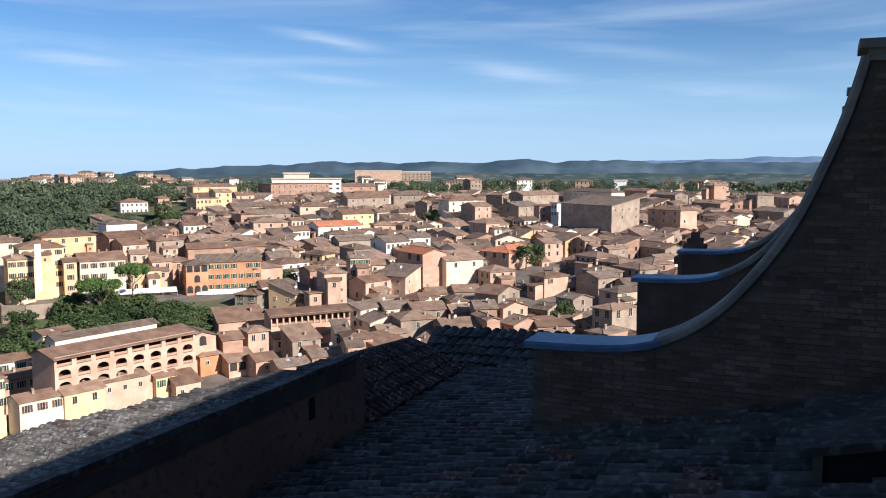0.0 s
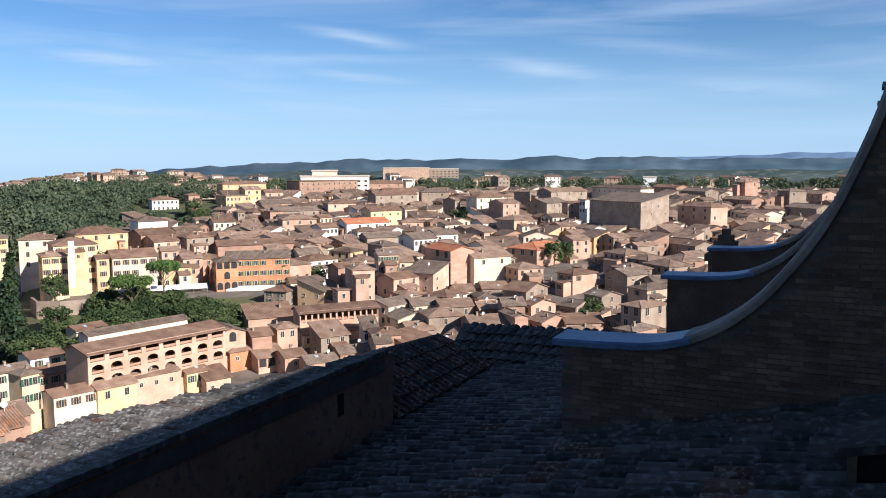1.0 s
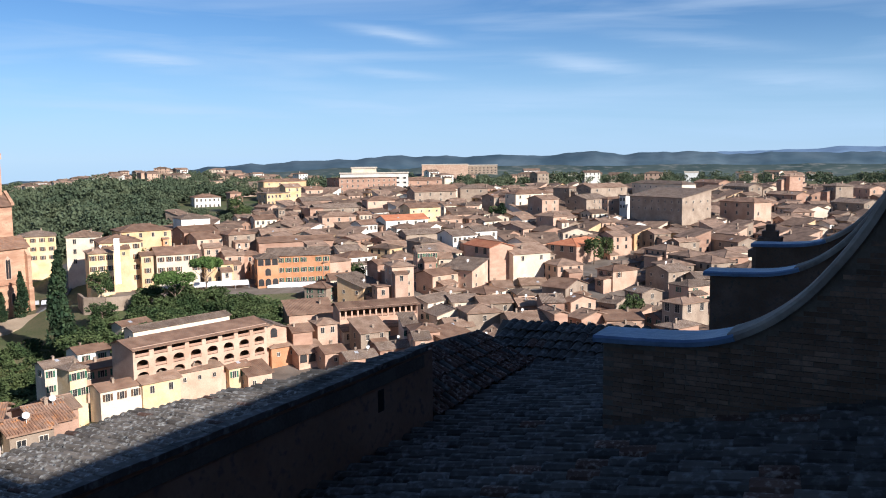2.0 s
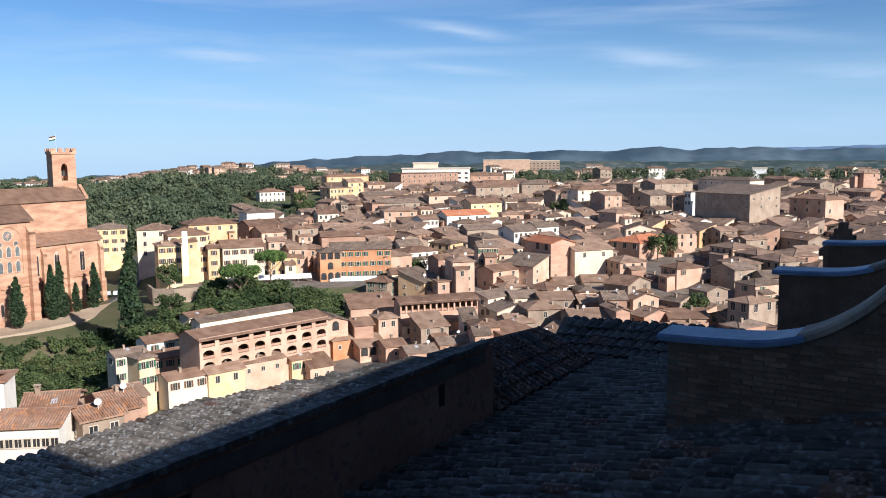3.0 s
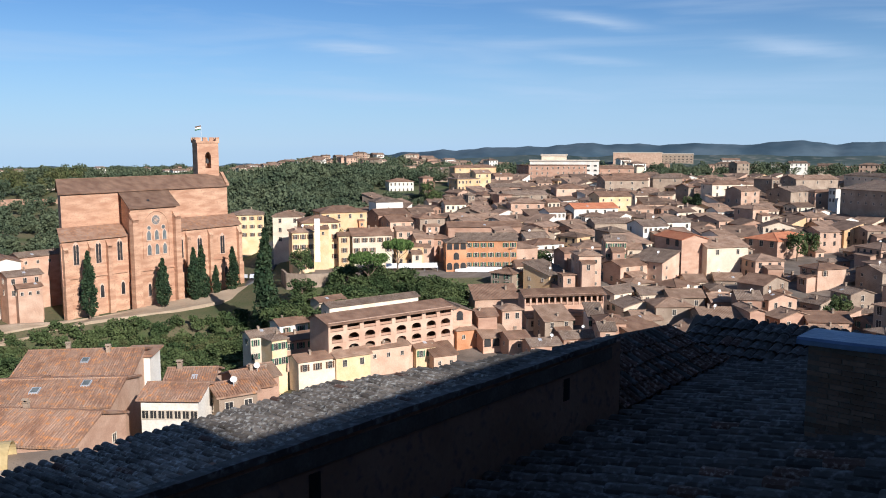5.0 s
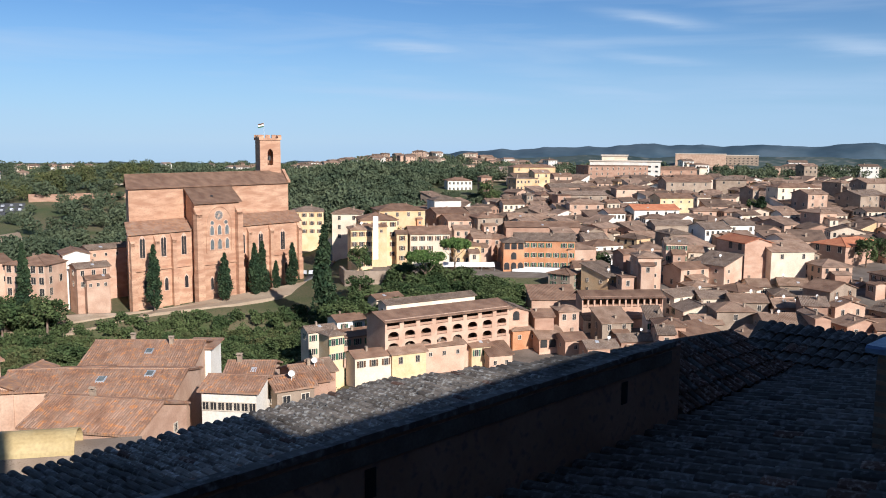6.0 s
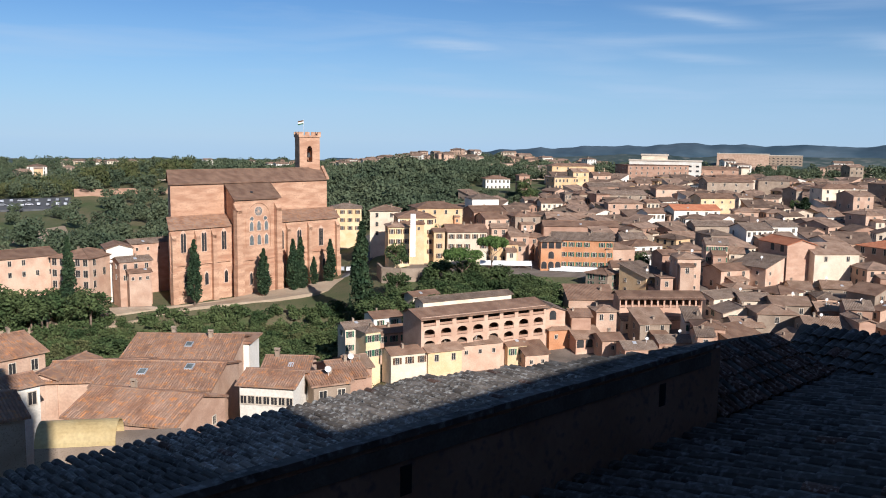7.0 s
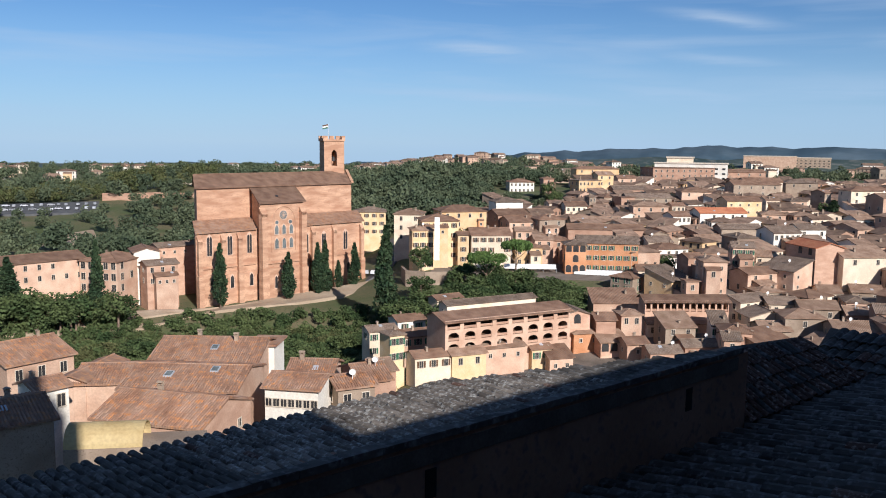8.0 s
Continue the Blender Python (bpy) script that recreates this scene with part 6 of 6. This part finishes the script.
def tiles(parent, frame_m, n_col, n_row, pitch, seed, near, red=0.15, kind=SMALL, course=0.33):
    """Columns of half-round tiles. frame_m: origin at the eave, x across the columns, y up the slope, z out of it. near: (col, row) -> True for single tiles."""
    rnd = random.Random(seed)
    verts, faces = [], []
    for ci in range(n_col):
        sway = rnd.uniform(-0.015, 0.015)
        for ri in range(n_row):
            red_one = rnd.random() < red
            m = frame_m @ pose(ci * pitch + sway + rnd.uniform(-0.012, 0.012), ri * course + rnd.uniform(-0.025, 0.025), 0.03 + rnd.uniform(0, 0.012), rnd.uniform(-1.5, 1.5), rnd.uniform(-3, 3), rnd.uniform(-3, 3))
            src = kind[1] if red_one else kind[0]
            if near(ci, ri):
                ob = new("tile", src)
                ob.parent = parent
                ob.matrix_parent_inverse = parent.matrix_world.inverted()
                ob.matrix_basis = m
            else:
                base = len(verts)
                verts.extend(tuple(m @ v.co) for v in src.vertices)
                faces.extend(tuple(base + i for i in p.vertices) for p in src.polygons)
    if verts:
        me = bpy.data.meshes.new("tiles")
        me.from_pydata(verts, [], faces)
        me.materials.append(M["coppofar"])
        ob = new("tiles", me)
        ob.parent = parent
        ob.matrix_parent_inverse = parent.matrix_world.inverted()
        tagged(ob, "worn half-round roof tiles", kind="stuff")


# joined tiles use the same colour with the shade darkened in
M["coppofar"] = mat("shade_dark_roof_tiles", (0.044, 0.040, 0.036), (0.092, 0.082, 0.072), 2.0, fine=5, bump=0.8, dist=0.012, rand=0.6, c=(0.135, 0.13, 0.125), island=True)
# columns run down from the nave to the wall: local x along the nave, local y up the slope
fa = NAVE @ Matrix.Translation((-6.85, 5.0, aisle_z(-6.85) - 0.03)) @ Matrix.Rotation(-math.atan(ROOF_T), 4, "Y") @ Matrix(((0, 1, 0, 0), (1, 0, 0, 0), (0, 0, -1, 0), (0, 0, 0, 1))) @ Matrix.Diagonal((1, 1, -1, 1))
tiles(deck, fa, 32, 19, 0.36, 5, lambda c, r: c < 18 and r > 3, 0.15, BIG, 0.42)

# the chapel roof beyond the wall, falling gently away from the nave and cut back towards its far end
SB = math.tan(radians(8))


def chapel_reach(u):
    """How far the chapel roof reaches out from the wall at u."""
    return 2.65 if u < 7.6 else max(0.1, 2.65 - (u - 7.6) * 0.58)


bm = bmesh.new()
prof = [(-6, 2.65), (7.6, 2.65), (11.9, 0.2)]
for (ua, ra), (ub, rb) in zip(prof, prof[1:]):
    slab(bm, *[(PAR_V + 0.02 - r, u, PAR_Z - 0.15 - r * SB) for u, r in ((ua, 0), (ua, ra), (ub, rb), (ub, 0))], 0.2)
bmesh.ops.recalc_face_normals(bm, faces=bm.faces[:])
chap = part("roof", bm, M["mortar"])
chap.matrix_world = NAVE
tagged(chap, "chapel roof of grey lichen-covered half-round tiles, partly sunlit", "roof", kind="structure")
bm = bmesh.new()
box(bm, PAR_V - 2.5, PAR_V - 0.4, -6, 7.6, -16, PAR_Z - 0.55)
base = part("wall_chapel", bm, M["parapet"])
base.matrix_world = NAVE
tagged(base, "plaster wall under the chapel roof", "wall", kind="structure")
for k in range(134):
    u = -5.0 + k * 0.126
    if u > 11.7:
        break
    reach = chapel_reach(u) - 0.04
    rows = int(reach / 0.33)
    fb = NAVE @ Matrix.Translation((PAR_V - 0.06 - (rows * 0.33 + 0.05), u, PAR_Z - 0.13 - (rows * 0.33) * SB)) @ Matrix.Rotation(-math.atan(SB), 4, "Y") @ Matrix(((0, 1, 0, 0), (1, 0, 0, 0), (0, 0, 1, 0), (0, 0, 0, 1)))
    tiles(chap, fb, 1, rows, 0.126, 100 + k, lambda c, r, u=u: 3.6 < u < 9.0, 0.05)

# mortar lip along the top of the wall, which closes the tiles' upper ends
bm = bmesh.new()
lip_rnd = random.Random(9)
for k in range(36):
    a, b = -6 + k * 0.5, -6 + (k + 1) * 0.5 - 0.003
    top = PAR_Z + lip_rnd.uniform(0.0, 0.02)
    box(bm, PAR_V - 0.12, PAR_V + 0.04, a, b, PAR_Z - 0.09, top - 0.02)
# the lip takes the shade-darkened tile colour too
lip = part("trim_lip", bm, M["copposhade"])
lip.matrix_world = NAVE
tagged(lip, "worn grey mortar lip along the wall top", "wall coping", kind="structure")

# beyond the wall's end: a small roof that rises outwards, and a cross roof behind it
bm = bmesh.new()
slab(bm, (-6.95, 12.2, -4.42), (-6.95, 16.5, -4.42), (-8.3, 16.5, -3.85), (-8.3, 12.2, -3.55), 0.2)
side = part("roof", bm, M["mortar"])
side.matrix_world = NAVE
tagged(side, "small roof of reddish half-round tiles in shade", "roof", kind="structure")
for k in range(22):
    f = k / 22
    fr = NAVE @ Matrix.Translation((-6.9, 12.35 + k * 0.19, -4.42)) @ Matrix.Rotation(math.atan((0.87 - 0.30 * f) / 1.35), 4, "Y") @ Matrix(((0, -1, 0, 0), (1, 0, 0, 0), (0, 0, 1, 0), (0, 0, 0, 1)))
    tiles(side, fr, 1, 4, 0.19, 200 + k, lambda c, r: True, 0.75, SMALLDARK)
bm = bmesh.new()
slab(bm, (-8.2, 16.45, -4.65), (-3.2, 16.45, -4.3), (-3.2, 18.2, -4.0), (-8.4, 18.2, -3.9), 0.2)
back = part("roof", bm, M["mortar"])
back.matrix_world = NAVE
tagged(back, "shaded cross roof of half-round tiles behind the aisle", "roof", kind="structure")
fr = NAVE @ Matrix.Translation((-8.1, 16.4, -4.62)) @ Matrix.Rotation(math.atan(0.62 / 1.8), 4, "X") @ Matrix.Rotation(math.atan(-0.03), 4, "Y")
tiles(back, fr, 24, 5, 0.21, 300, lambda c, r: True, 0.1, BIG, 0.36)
bm = bmesh.new()
box(bm, -3.6, 1.5, 10.6, 60, -30, -6.2)
rear = part("wall_aisle", bm, M["darkbrick"])
rear.matrix_world = NAVE
tagged(rear, "lower brick body of the cathedral aisle", "wall", kind="structure")

# a weathered pinnacle past the third buttress
bm = bmesh.new()
box(bm, -0.45, 0.45, -0.4, 0.4, -8, -2.0)
box(bm, -0.55, 0.55, -0.5, 0.5, -2.0, -1.82)
for k in range(4):
    a = 0.42 - 0.10 * k
    box(bm, -a, a, -a, a, -1.82 + 0.16 * k, -1.66 + 0.16 * k)
pin = part("pinnacle", bm, M["darkbrick"])
pin.matrix_world = NAVE @ pose(TIP_V - 0.05, 25.5, -0.75) @ Matrix.Diagonal((0.95, 0.95, 1.1, 1))
tagged(pin, "dark weathered stone pinnacle behind the buttresses", "pinnacle")

# low hatch in the aisle roof
hatch = empty("roof_hatch", NAVE @ pose(-0.02, 7.7, -2.84), "low tiled hatch with a dark opening in the aisle roof", "roof hatch")
for x0, x1 in ((0.0, 0.08), (2.3, 2.4)):
    z1 = 0.34 + 0.247 * x0
    part("cheek", prism(bmesh.new(), [(x0, -0.4), (x1, -0.4), (x1, z1 + 0.02), (x0, z1)], 0.0, 1.4), M["mortar"], hatch)
# black plate stands for the unlit hollow under the lid
part("opening", prism(bmesh.new(), [(0.08, -0.35), (2.3, 0.1), (2.3, 0.88), (0.08, 0.34)], 0.06, 0.16), M["black"], hatch, "dark opening")
bm = bmesh.new()
slab(bm, (-0.1, -0.1, 0.42), (2.5, -0.1, 1.06), (2.5, 1.6, 1.06), (-0.1, 1.6, 0.42), 0.08)
# lid in the tile colour that has the shade put in
part("lid", bm, M["copposhade"], hatch, "flat lid of tiles coloured dark for the shade")
